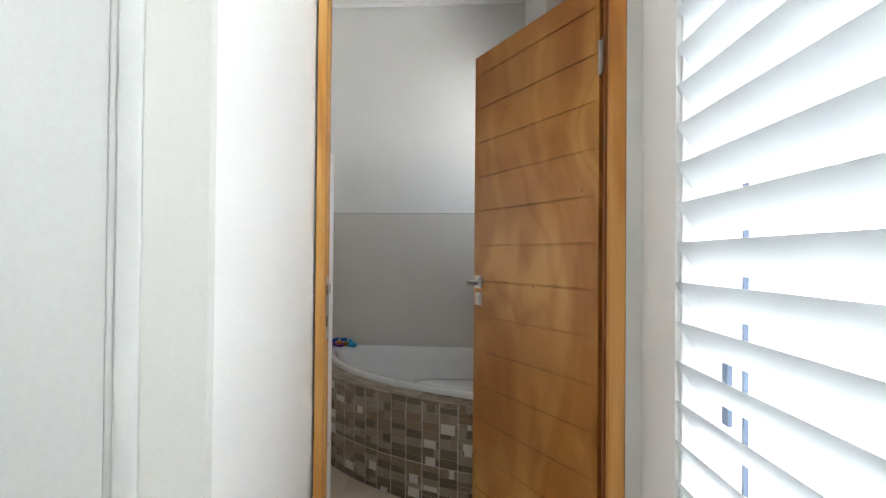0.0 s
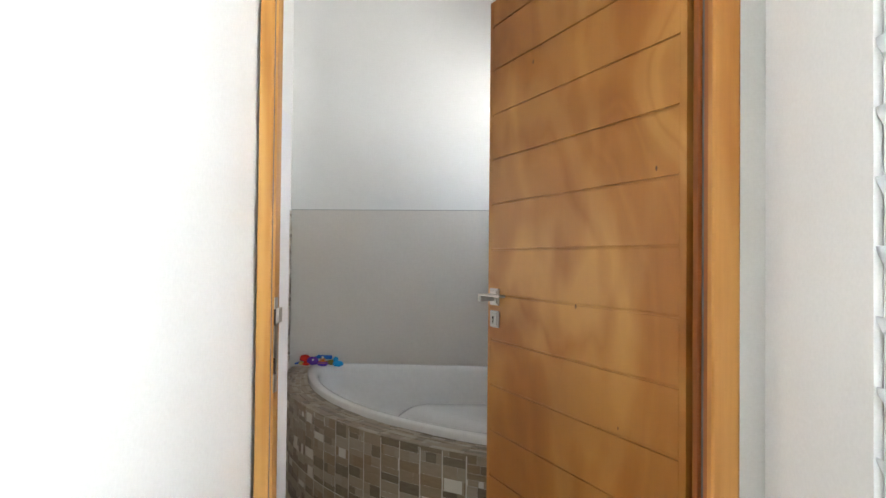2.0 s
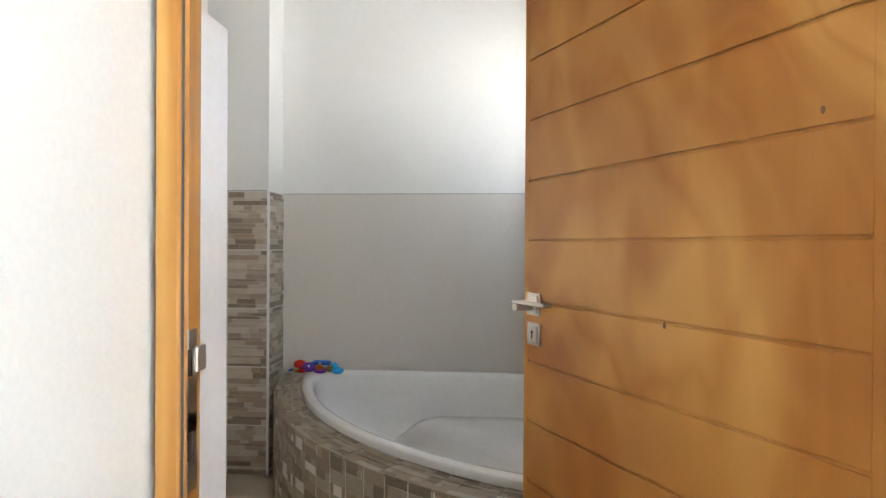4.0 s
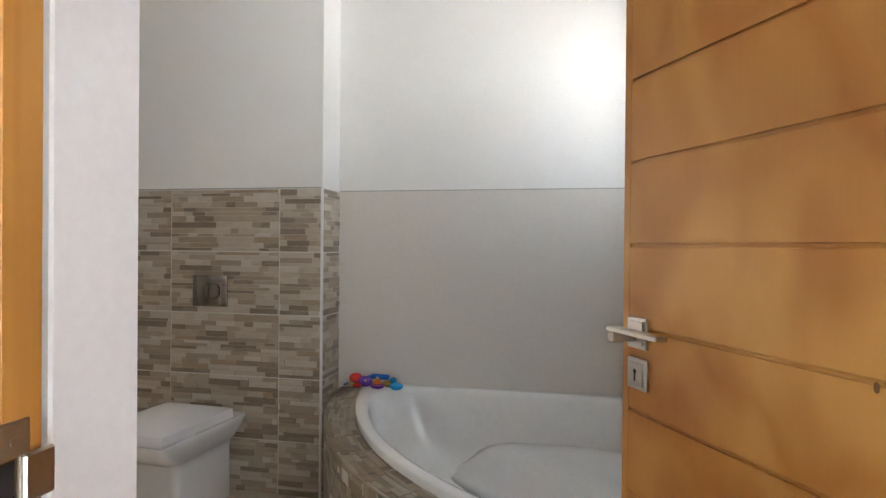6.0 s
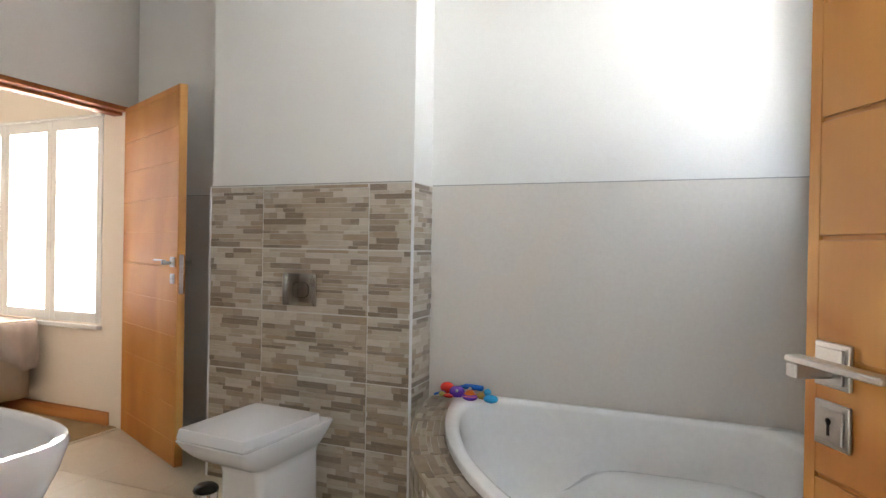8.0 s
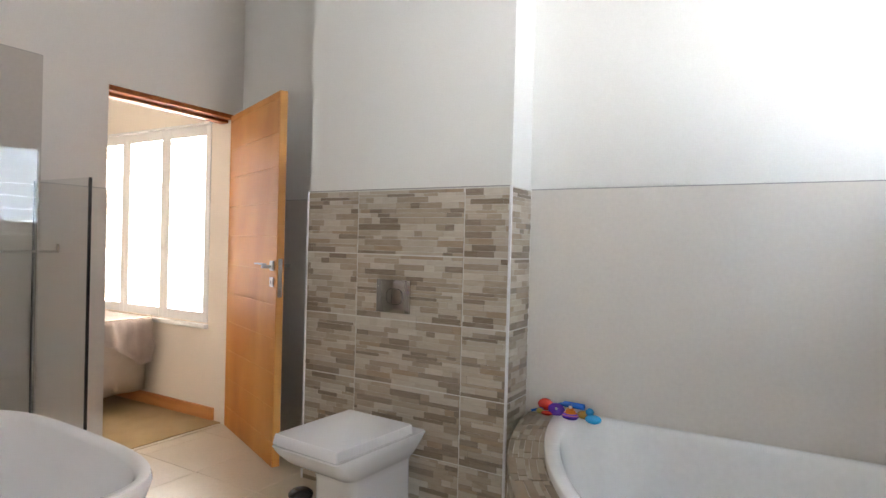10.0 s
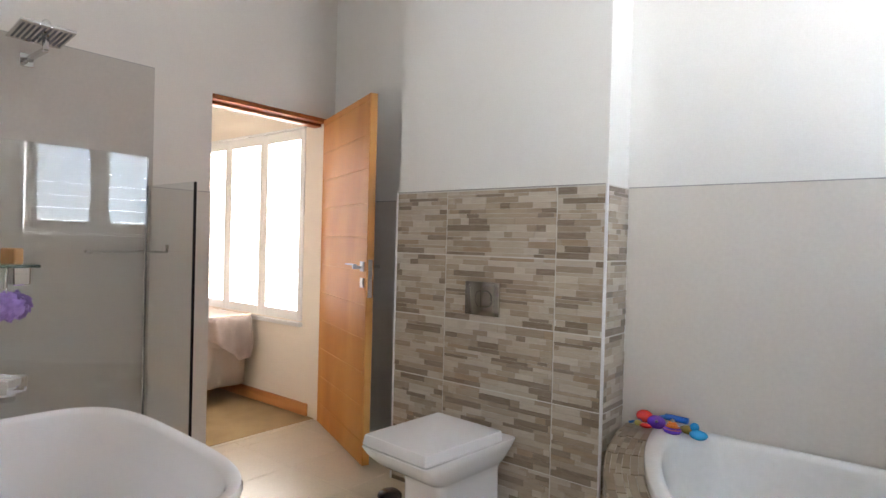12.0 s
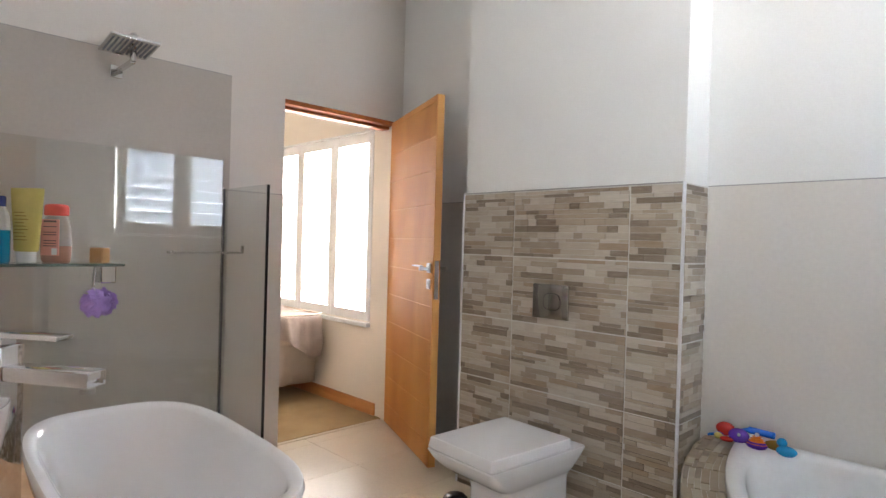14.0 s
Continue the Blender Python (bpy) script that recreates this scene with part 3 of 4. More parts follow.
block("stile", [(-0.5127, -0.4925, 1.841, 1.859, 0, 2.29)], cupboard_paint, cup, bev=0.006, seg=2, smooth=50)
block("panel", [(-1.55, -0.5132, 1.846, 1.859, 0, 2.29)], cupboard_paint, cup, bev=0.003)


# ---- bathroom things ----
def strips(rows_of, depth=0.006):
    """Boxes of split-stone strips in a w x h tile, in rows of uneven height: (u0, u1, v0, v1, d)."""
    w, h, pitch = rows_of
    out, v0 = [], 0.0
    while v0 < h - 1e-6:
        v1 = min(h, v0 + pitch * random.choice((0.55, 0.75, 0.9, 1.0, 1.1)))
        if h - v1 < pitch * 0.4:
            v1 = h
        u = -random.uniform(0, 0.12)
        while u < w:
            ln = random.choice((0.05, 0.08, 0.11, 0.15, 0.19)) * random.uniform(0.85, 1.15)
            a, b = max(0, u), min(w, u + ln)
            if b - a > 0.006:
                out.append((a, b, v0, v1, depth + random.uniform(-0.0013, 0.0013)))
            u += ln
        v0 = v1
    return out


def strip_tile(parent, rows_of, place, name="tile", mat=strip_mat):
    """One patterned tile; place(u, v, d) gives the point, d metres proud."""
    verts, faces = [], []
    for u0, u1, v0, v1, d in strips(rows_of):
        e = 0.0007
        k = len(verts)
        for uu, vv, dd in ((u0, v0, 0), (u1, v0, 0), (u1, v1, 0), (u0, v1, 0),
                           (u0 + e, v0 + e, d), (u1 - e, v0 + e, d), (u1 - e, v1 - e, d), (u0 + e, v1 - e, d)):
            verts.append(place(uu, vv, dd))
        faces += [(k + 4, k + 5, k + 6, k + 7), (k, k + 1, k + 5, k + 4), (k + 1, k + 2, k + 6, k + 5), (k + 2, k + 3, k + 7, k + 6), (k + 3, k, k + 4, k + 7)]
    me = bpy.data.meshes.new(name)
    me.from_pydata(verts, [], faces)
    me.materials.append(mat)
    ob = new(name, me)
    ob.parent = parent
    return ob


box = structure("duct_tiling", [(-2.247, -1.100, 4.8605, 4.8675, 0, DADO), (-1.1015, -1.0945, 4.868, YF - 0.011, 0, DADO)], grout,
                "pale grout under split-stone patterned tiles")
TH, GR = 0.3075, 0.005
z = DADO - TH
while z > -TH:
    z0 = max(z, 0.002)
    for x0, x1 in ((-2.247, -1.917), (-1.917, -1.321), (-1.321, -1.105)):
        a, bb = x0 + GR / 2, x1 - GR / 2
        strip_tile(box, (bb - a, z + TH - GR - z0, 0.0277), lambda u, v, d, a=a, z0=z0: (a + u, 4.864 - d, z0 + v))
    strip_tile(box, (YF - 0.013 - 4.866, z + TH - GR - z0, 0.0277), lambda u, v, d, z0=z0: (-1.098 + d, 4.866 + u, z0 + v))
    z -= TH
block("corner_trim", [(-1.1045, -1.0935, 4.8535, 4.8635, 0, DADO + 0.004)], tile_white, box, "pale grey corner trim", 0.001)
block("corner_trim", [(-2.258, -2.248, 4.855, 4.880, 0, DADO + 0.004)], tile_white, box, "pale grey corner trim", 0.001)
block("top_strip", [(-2.247, -1.105, 4.855, 4.8675, DADO, DADO + 0.004)], strip_grey, box)

# tub in the corner
TC = Vector((0.831, 5.247))     # centre of the curve
RO, RI, ZT = 1.915, 1.782, 0.50
A0, AS = 185.6, 73.0
sur = thing("bath_surround", "curved bath surround clad in brown split-stone tiles", "bath surround")
bm = bmesh.new()
N = 52
prof = ((RI - 0.03, 0.0), (RO - 0.0032, 0.0), (RO - 0.0032, ZT - 0.0045), (RI - 0.03, ZT - 0.0045))
loft_rings = []
for i in range(N + 1):
    a = radians(A0 + AS * i / N)
    loft_rings.append([(TC.x + r * math.cos(a), TC.y + r * math.sin(a), zz) for r, zz in prof])
loft(bm, loft_rings)
part("body", bm, grout, sur, "pale grout joints")
NT = 25
for k in range(NT):
    a0, a1 = radians(A0 + AS * k / NT) + 0.0011, radians(A0 + AS * (k + 1) / NT) - 0.0011
    w = (a1 - a0) * RO
    for z0, z1 in ((0.003, 0.192), (0.195, ZT - 0.001)):
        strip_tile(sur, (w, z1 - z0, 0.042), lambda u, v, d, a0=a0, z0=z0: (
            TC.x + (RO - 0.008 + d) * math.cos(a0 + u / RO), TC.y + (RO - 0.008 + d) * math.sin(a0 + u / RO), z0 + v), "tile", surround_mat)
for k in range(12):
    a0, a1 = radians(A0 + AS * k / 12) + 0.0004, radians(A0 + AS * (k + 1) / 12) - 0.0004
    wr = (a1 - a0) * RO
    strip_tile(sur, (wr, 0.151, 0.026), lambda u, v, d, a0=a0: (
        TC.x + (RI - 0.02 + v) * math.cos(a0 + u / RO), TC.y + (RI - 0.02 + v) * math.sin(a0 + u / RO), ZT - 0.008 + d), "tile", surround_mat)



def tub_outline(R, inset, n=96, round_it=0):
    """The part of the disc inside the corner of the two walls."""
    wx, wy = 0.458, 5.064
    a0 = math.pi + math.asin((TC.y - wy) / R)
    a1 = 1.5 * math.pi - math.asin((TC.x - wx) / R)
    pts = [Vector((wx, wy))] + [TC + Vector((math.cos(a0 + (a1 - a0) * i / 40), math.sin(a0 + (a1 - a0) * i / 40))) * R for i in range(41)]
    for _ in range(round_it):
        out = []
        for i, p in enumerate(pts):
            q = pts[(i + 1) % len(pts)]
            out += [p.lerp(q, 0.25), p.lerp(q, 0.75)]
        pts = out
    # resample evenly by length from the corner's diagonal
    seg = [(pts[(i + 1) % len(pts)] - p).length for i, p in enumerate(pts)]
    total = sum(seg)
    res, i, acc = [], 0, 0.0
    for k in range(n):
        t = total * k / n
        while acc + seg[i] < t:
            acc += seg[i]
            i += 1
        f = (t - acc) / seg[i]
        res.append(pts[i].lerp(pts[(i + 1) % len(pts)], f))
    return res


tub = thing("bathtub", "glossy white acrylic corner bathtub in a tiled surround", "bathtub")
cen = Vector((-0.10, 4.50))
bm = bmesh.new()
o0 = tub_outline(RI, 0.0)


def smooth_ring(pts, times):
    for _ in range(times):
        pts = [(pts[i - 1] + pts[i] * 2 + pts[(i + 1) % len(pts)]) / 4 for i in range(len(pts))]
    return pts


rings = []
for scale_by, smo, zz in ((1.0, 0, 0.497), (1.0, 0, 0.521), (0.994, 1, 0.528), (0.955, 14, 0.529), (0.935, 24, 0.524), (0.925, 28, 0.508), (0.905, 34, 0.42),
                          (0.87, 46, 0.28), (0.83, 60, 0.19), (0.74, 80, 0.145), (0.40, 120, 0.13), (0.08, 150, 0.128)):
    ring = smooth_ring(list(o0), smo)
    ring = [cen + (p - cen) * scale_by for p in ring]
    rings.append([(p.x, p.y, zz) for p in ring])
loft(bm, rings, False, True)
part("shell", bm, acrylic, tub, "", 60)
bm = bmesh.new()
seat = [(-0.34, 4.955), (0.05, 4.985), (0.43, 4.985), (0.43, 4.28), (0.35, 4.26), (0.13, 4.56)]
for _ in range(2):
    seat = [((a[0] * (1 - f) + b2[0] * f), (a[1] * (1 - f) + b2[1] * f)) for a, b2 in zip(seat, seat[1:] + seat[:1]) for f in (0.25, 0.75)]
loft(bm, [[(min(0.435, max(-0.60, 0.20 + (x - 0.20) * f)), min(4.99, 4.75 + (y - 4.75) * f), 0.315 + dz) for x, y in seat]
          for f, dz in ((1.8, -0.18), (1.6, -0.15), (1.40, -0.11), (1.24, -0.055), (1.12, -0.022), (1.0, -0.006), (0.9, 0.0), (0.5, 0.002))])
part("seat", bm, acrylic, tub, "", 180)

# toys on the tub's ledge
def toy(name, label, parts_):
    t = thing(name, label, "bath toy")
    for nm, mat, fn in parts_:
        bm = bmesh.new()
        fn(bm)
        part(nm, bm, mat, t, "", 50, Matrix.Translation((-0.868, 4.97, ZL - 0.004)) @ Matrix.Diagonal((0.88, 0.9, 0.84, 1)) @ Matrix.Translation((0.868, -4.975, -ZL)))
    return t


ZL = 0.527
toy("toy_fish", "purple plastic fish bath toy with red fins on the tub ledge", [
    ("body", purple_p, lambda bm: ball(bm, (-0.925, 4.985, ZL + 0.032), 0.038, (1.1, 0.8, 0.85))),
    ("fin", red_p, lambda bm: (ball(bm, (-0.965, 4.962, ZL + 0.012), 0.022, (1.3, 0.8, 0.5)), ball(bm, (-0.985, 5.00, ZL + 0.045), 0.036, (1.1, 0.7, 0.85)))),
    ("eye", white_p, lambda bm: ball(bm, (-0.915, 4.955, ZL + 0.045), 0.007)),
    ("tail", yellow_p, lambda bm: ball(bm, (-1.0, 4.965, ZL + 0.018), 0.016, (1.2, 0.6, 0.9)))])
toy("toy_rod", "blue plastic toy fishing rod on the tub ledge", [
    ("grip", blue_p, lambda bm: rod(bm, (-0.90, 5.03, ZL + 0.055), (-0.80, 5.022, ZL + 0.055), 0.015)),
    ("stick", blue_p, lambda bm: rod(bm, (-1.045, 4.962, ZL + 0.012), (-0.90, 5.03, ZL + 0.055), 0.006, 12, 0.01))])
toy("toy_shell", "orange and purple striped plastic bath toy", [
    ("body", purple_p, lambda bm: ball(bm, (-0.845, 4.955, ZL + 0.020), 0.036, (1.15, 0.8, 0.55))),
    ("stripe", orange_p, lambda bm: [ball(bm, (-0.845, 4.955, ZL + 0.026 + 0.010 * k), 0.036 - 0.006 * k, (1.1, 0.8, 0.13), 18) for k in range(4)]),
    ("knob", white_p, lambda bm: ball(bm, (-0.845, 4.955, ZL + 0.063), 0.009))])
toy("toy_boat", "olive plastic bath toy by the wall", [
    ("body", olive_p, lambda bm: ball(bm, (-0.785, 5.0, ZL + 0.022), 0.032, (1.4, 0.7, 0.65)))])
toy("toy_duck", "sky blue plastic duck bath toy", [
    ("body", sky_p, lambda bm: ball(bm, (-0.735, 4.955, ZL + 0.022), 0.032, (1.2, 0.9, 0.68))),
    ("head", sky_p, lambda bm: ball(bm, (-0.755, 4.965, ZL + 0.052), 0.019))])


# toilet
def rrect(x0, x1, y0, y1, z, r, n=6):
    out = []
    for cx, cy, a0 in ((x1 - r, y1 - r, 0), (x0 + r, y1 - r, 90), (x0 + r, y0 + r, 180), (x1 - r, y0 + r, 270)):
        for i in range(n + 1):
            a = radians(a0 + 90 * i / n)
            out.append((cx + r * math.cos(a), cy + r * math.sin(a), z))
    return out


wc = thing("toilet", "white porcelain back-to-wall toilet with a closed square lid", "toilet", pose(-1.662, 4.846, 0, 0, 0, -3.5))


def taper(ring, wf, wb, y0, y1):
    """Narrow a ring towards its front."""
    return [(x * (wf + (wb - wf) * (y - y0) / (y1 - y0)), y, z) for x, y, z in ring]


bm = bmesh.new()
loft(bm, [rrect(-w, w, y, -0.01, z, r) for w, y, z, r in ((0.118, -0.40, 0.0, 0.03), (0.115, -0.40, 0.15, 0.03), (0.116, -0.402, 0.235, 0.035), (0.122, -0.412, 0.262, 0.04),
                                                            (0.138, -0.445, 0.282, 0.05), (0.158, -0.488, 0.305, 0.055), (0.176, -0.527, 0.336, 0.05), (0.190, -0.556, 0.370, 0.035))] +
     [taper(rrect(-0.199, 0.199, -0.572, -0.012, 0.398, 0.018), 0.95, 1.0, -0.572, 0), taper(rrect(-0.196, 0.196, -0.570, -0.014, 0.403, 0.016), 0.95, 1.0, -0.572, 0)])
part("bowl", bm, porcelain, wc, "", 45)
bm = bmesh.new()
loft(bm, [taper(rrect(-w, w, y0, -0.115, z, 0.016), 0.93, 1.0, -0.56, -0.1) for w, y0, z in ((0.190, -0.562, 0.4045), (0.190, -0.562, 0.4075))])
part("seat", bm, porcelain, wc, "", 45)
bm = bmesh.new()
loft(bm, [taper(rrect(-w, w, y0, -0.11, z, 0.008), 0.93, 1.0, -0.56, -0.1) for w, y0, z in ((0.192, -0.566, 0.4095), (0.195, -0.570, 0.4115), (0.190, -0.563, 0.4460), (0.1885, -0.561, 0.4485), (0.186, -0.558, 0.4495))])
part("lid", bm, porcelain, wc, "", 45)
for sx in (-0.10, 0.10):
    bm = bmesh.new()
    rod(bm, (sx - 0.02, -0.095, 0.415), (sx + 0.02, -0.095, 0.415), 0.009)
    part("lid_hinge", bm, chrome, wc, "", 45)
bm = bmesh.new()
slab(bm, -0.131, -0.116, -0.16, -0.12, 0.10, 0.16, 0.004)
part("fixing", bm, steel, wc)

fp = thing("flush_plate", "square chrome dual flush plate on patterned tiles", "flush plate")
block("plate", [(-1.787, -1.594, 4.846, 4.8555, 0.910, 1.066)], plate_chrome, fp, bev=0.003, seg=2, smooth=40)
bm = bmesh.new()
for y0, y1 in ((4.8425, 4.8458),):
    ring = lambda k, yy: [(-1.680 + 0.045 * k * math.copysign(abs(math.cos(t)) ** 0.7, math.cos(t)), yy, 0.988 + 0.036 * k * math.copysign(abs(math.sin(t)) ** 0.7, math.sin(t)))
                          for t in [2 * math.pi * i / 32 for i in range(32)]]
    loft(bm, [ring(1.0, y1), ring(1.0, y0 + 0.0008), ring(0.93, y0)])
part("button", bm, plate_chrome, fp, "", 40)
bm = bmesh.new()
loft(bm, [ring(1.06, 4.8459), ring(1.06, 4.8454)])
part("button_gap", bm, black_plastic, fp)
block("split", [(-1.6935, -1.6925, 4.8418, 4.8424, 0.954, 1.022)], black_plastic, fp)

# pedal bin beside the toilet
bn = thing("pedal_bin", "small chrome pedal bin with a black lid beside the toilet", "pedal bin", pose(-1.905, 4.49, 0))
bm = bmesh.new()
lathe(bm, [(0.048, 0.0), (0.050, 0.01), (0.052, 0.115), (0.050, 0.118)])
part("body", bm, chrome, bn, "", 40)
bm = bmesh.new()
lathe(bm, [(0.053, 0.1185), (0.055, 0.124), (0.052, 0.134), (0.038, 0.146), (0.015, 0.1515), (0.003, 0.152)])
part("lid", bm, black_plastic, bn, "", 50)
bm = bmesh.new()
lathe(bm, [(0.0505, 0.0), (0.053, 0.001), (0.053, 0.009), (0.0515, 0.0095)])
part("foot_ring", bm, black_plastic, bn, "", 50)

# vanity counter, basin, tap
van = thing("vanity_counter", "wooden vanity counter under the basin", "vanity")
block("top", [(-1.52, -0.85, YN + 0.012, 2.99, 0.76, 0.80)], block_wood, van, bev=0.003)
block("body", [(-1.50, -0.87, YN + 0.012, 2.95, 0.0, 0.759)], gloss_white, van, bev=0.002)


def squircle(cx, cy, a, b, z, n=48, e=2.8, rot=0.0):
    out = []
    for i in range(n):
        t = 2 * math.pi * i / n
        x = a * math.copysign(abs(math.cos(t)) ** (2 / e), math.cos(t))
        y = b * math.copysign(abs(math.sin(t)) ** (2 / e), math.sin(t))
        c, s = math.cos(rot), math.sin(rot)
        out.append((cx + x * c - y * s, cy + x * s + y * c, z))
    return out


bas = thing("basin", "white porcelain vessel basin with rounded square rim", "basin")
bm = bmesh.new()
bc = (-0.950, 2.915)
loft(bm, [squircle(*bc, a, b_, z, 56, 3.3, -0.04) for a, b_, z in ((0.15, 0.08, 0.801), (0.17, 0.09, 0.806), (0.210, 0.108, 0.86), (0.240, 0.124, 0.915), (0.252, 0.132, 0.950), (0.250, 0.130, 0.957),
                                                   (0.239, 0.120, 0.957), (0.233, 0.114, 0.950), (0.217, 0.101, 0.91), (0.19, 0.08, 0.86), (0.12, 0.05, 0.832), (0.02, 0.015, 0.828))])
part("bowl", bm, porcelain, bas, "", 60)
bm = bmesh.new()
lathe(bm, [(0.026, 0.0), (0.03, 0.003), (0.022, 0.006), (0.003, 0.006)], 24, (bc[0], bc[1], 0.8285))
part("waste", bm, chrome, bas, "", 40)

tap = thing("tap", "tall square chrome basin mixer tap", "tap", pose(-1.265, 2.795, 0.8005, 0, 0, 34))
block("column", [(-0.021, 0.021, -0.021, 0.021, 0.0, 0.262)], chrome, tap, bev=0.003, seg=2, smooth=40)
block("spout", [(0.0215, 0.172, -0.019, 0.019, 0.209, 0.232)], chrome, tap, bev=0.003, seg=2, smooth=40)
block("lever", [(-0.02, 0.115, -0.016, 0.016, 0.274, 0.282)], chrome, tap, bev=0.002, seg=2, smooth=40)
block("lever_neck", [(-0.013, 0.013, -0.013, 0.013, 0.2625, 0.2735)], chrome, tap)
bm = bmesh.new()
rod(bm, (0.155, 0, 0.198), (0.155, 0, 0.2055), 0.011, 20)
part("aerator", bm, steel, tap, "", 40)

# shower: two glass screens, shelf, head, rail
s1 = thing("shower_screen", "low clear frameless glass shower screen", "shower screen")
block("pane", [(-2.115, -2.107, YN + 0.020, 3.51, 0.006, 1.50)], glass_mat, s1).visible_shadow = False
block("wall_channel", [(-2.120, -2.102, YN + 0.0115, YN + 0.030, 0.0, 1.50)], steel, s1, "slim metal wall channel")
block("base_channel", [(-2.120, -2.102, YN + 0.031, 3.51, 0.0, 0.014)], steel, s1, "slim metal base channel")
s2 = thing("shower_screen", "narrow clear glass panel beside the shower entrance", "shower screen")
block("pane", [(XL + 0.013, -2.79, 4.032, 4.040, 0.0, 1.50)], glass_mat, s2).visible_shadow = False
# dark look of the pane's free edge, added as a thin black strip
block("dark_edge", [(-2.7895, -2.782, 4.030, 4.042, 0.0, 1.50)], black_plastic, s2)
block("wall_channel", [(XL + 0.0125, XL + 0.028, 4.026, 4.0315, 0.0, 1.50)], rubber, s2)

sh = thing("rain_shower", "square chrome rain shower on a wall arm", "shower")
bm = bmesh.new()
slab(bm, XL + 0.0125, XL + 0.022, 3.46, 3.515, 1.985, 2.045, 0.002)
slab(bm, XL + 0.022, -3.02, 3.476, 3.498, 2.005, 2.025, 0.003)
part("arm", bm, chrome, sh, "", 40)
bm = bmesh.new()
slab(bm, -0.10, 0.10, -0.10, 0.10, -0.006, 0.006, 0.003, 2, pose(-3.0, 3.465, 2.072, 0, -8, 0))
part("plate", bm, chrome, sh, "", 40)
for k in range(10):
    bm = bmesh.new()
    slab(bm, -0.08, 0.08, -0.085 + 0.019 * k - 0.004, -0.085 + 0.019 * k + 0.004, -0.0075, -0.0063, 0, 1, pose(-3.0, 3.465, 2.072, 0, -8, 0))
    part("nozzle_row", bm, rubber, sh)
bm = bmesh.new()
rod(bm, (-3.02, 3.487, 2.015), (-3.02, 3.487, 2.125), 0.013)
ball(bm, (-3.02, 3.487, 2.125), 0.018)
part("joint", bm, chrome, sh, "", 50)

rail = thing("towel_rail", "slim chrome towel rail on the shower wall", "towel rail")
bm = bmesh.new()
rod(bm, (XL + 0.07, 3.73, 1.155), (XL + 0.07, 4.125, 1.155), 0.006)
part("bar", bm, steel, rail, "", 40)
for yy in (3.745, 4.0):
    block("bracket", [(XL + 0.0125, XL + 0.075, yy - 0.008, yy + 0.008, 1.147, 1.163)], chrome, rail, bev=0.002)
block("hook", [(XL + 0.062, XL + 0.078, 4.115, 4.127, 1.155, 1.195)], chrome, rail, bev=0.002)

shelf = thing("glass_shelf", "small clear glass shelf with chrome brackets on the shower screen", "shelf")
block("pane", [(-2.100, -1.975, 2.66, 3.172, 1.146, 1.154)], edge_glass, shelf, "green-edged glass", 0.001)
for yy in (3.125, 2.72):
    block("bracket", [(-2.105, -2.03, yy, yy + 0.04, 1.095, 1.1455)], chrome, shelf, bev=0.003)
bm = bmesh.new()
rod(bm, (-2.03, 3.11, 1.1455), (-2.025, 3.105, 1.085), 0.004)
part("hook", bm, chrome, shelf, "", 40)

zs = 1.1545
bt = thing("lotion_bottle", "clear peach shower gel bottle with coral cap and pink label", "bottle", pose(-2.035, 3.015, zs, 0, 0, 42))
bm = bmesh.new()
loft(bm, [squircle(0, 0, a, b_, z, 28, 2.3) for a, b_, z in ((0.034, 0.016, 0), (0.039, 0.02, 0.006), (0.041, 0.022, 0.03), (0.0415, 0.022, 0.046))])
part("liquid", bm, peach_p, bt, "peach-coloured gel in the lower third", 50)
bm = bmesh.new()
loft(bm, [squircle(0, 0, a, b_, z, 28, 2.3) for a, b_, z in ((0.0415, 0.022, 0.0463), (0.041, 0.021, 0.07), (0.037, 0.02, 0.10), (0.031, 0.018, 0.122), (0.028, 0.016, 0.128))])
part("body", bm, clear_p, bt, "clear plastic", 50)
bm = bmesh.new()
loft(bm, [squircle(0, 0, a, b_, z, 28, 2.5) for a, b_, z in ((0.029, 0.018, 0.1285), (0.032, 0.02, 0.131), (0.0315, 0.0195, 0.151), (0.029, 0.018, 0.157), (0.020, 0.013, 0.160))])
part("cap", bm, cap_p, bt, "coral red cap", 50)
block("label", [(-0.026, 0.026, -0.0245, -0.0225, 0.02, 0.118)], pink_p, bt, "pink label", 0.0008)
block("print_bar", [(-0.018, 0.018, -0.0252, -0.0246, z, z + 0.0022) for z in (0.045, 0.052, 0.059, 0.075, 0.082, 0.097, 0.110, 0.1125)], ink_p, bt, "dark unreadable print")
block("barcode", [(0.006, 0.021, -0.0253, -0.0246, 0.022, 0.04)], white_p, bt)

bt = thing("cream_tube", "yellow cream tube standing on its white cap", "tube", pose(-2.035, 2.948, zs, 0, 0, 42))
bm = bmesh.new()
loft(bm, [squircle(0, 0, a, b_, z, 28, 2.3) for a, b_, z in ((0.028, 0.017, 0.03), (0.031, 0.019, 0.034), (0.041, 0.012, 0.13), (0.047, 0.003, 0.185), (0.047, 0.002, 0.198))])
part("body", bm, yellow_p, bt, "yellow plastic", 50)
bm = bmesh.new()
loft(bm, [squircle(0, 0, a, b_, z, 28, 2.3) for a, b_, z in ((0.022, 0.016, 0.0), (0.024, 0.018, 0.004), (0.024, 0.018, 0.0295))])
part("cap", bm, white_p, bt, "pale translucent cap", 50)
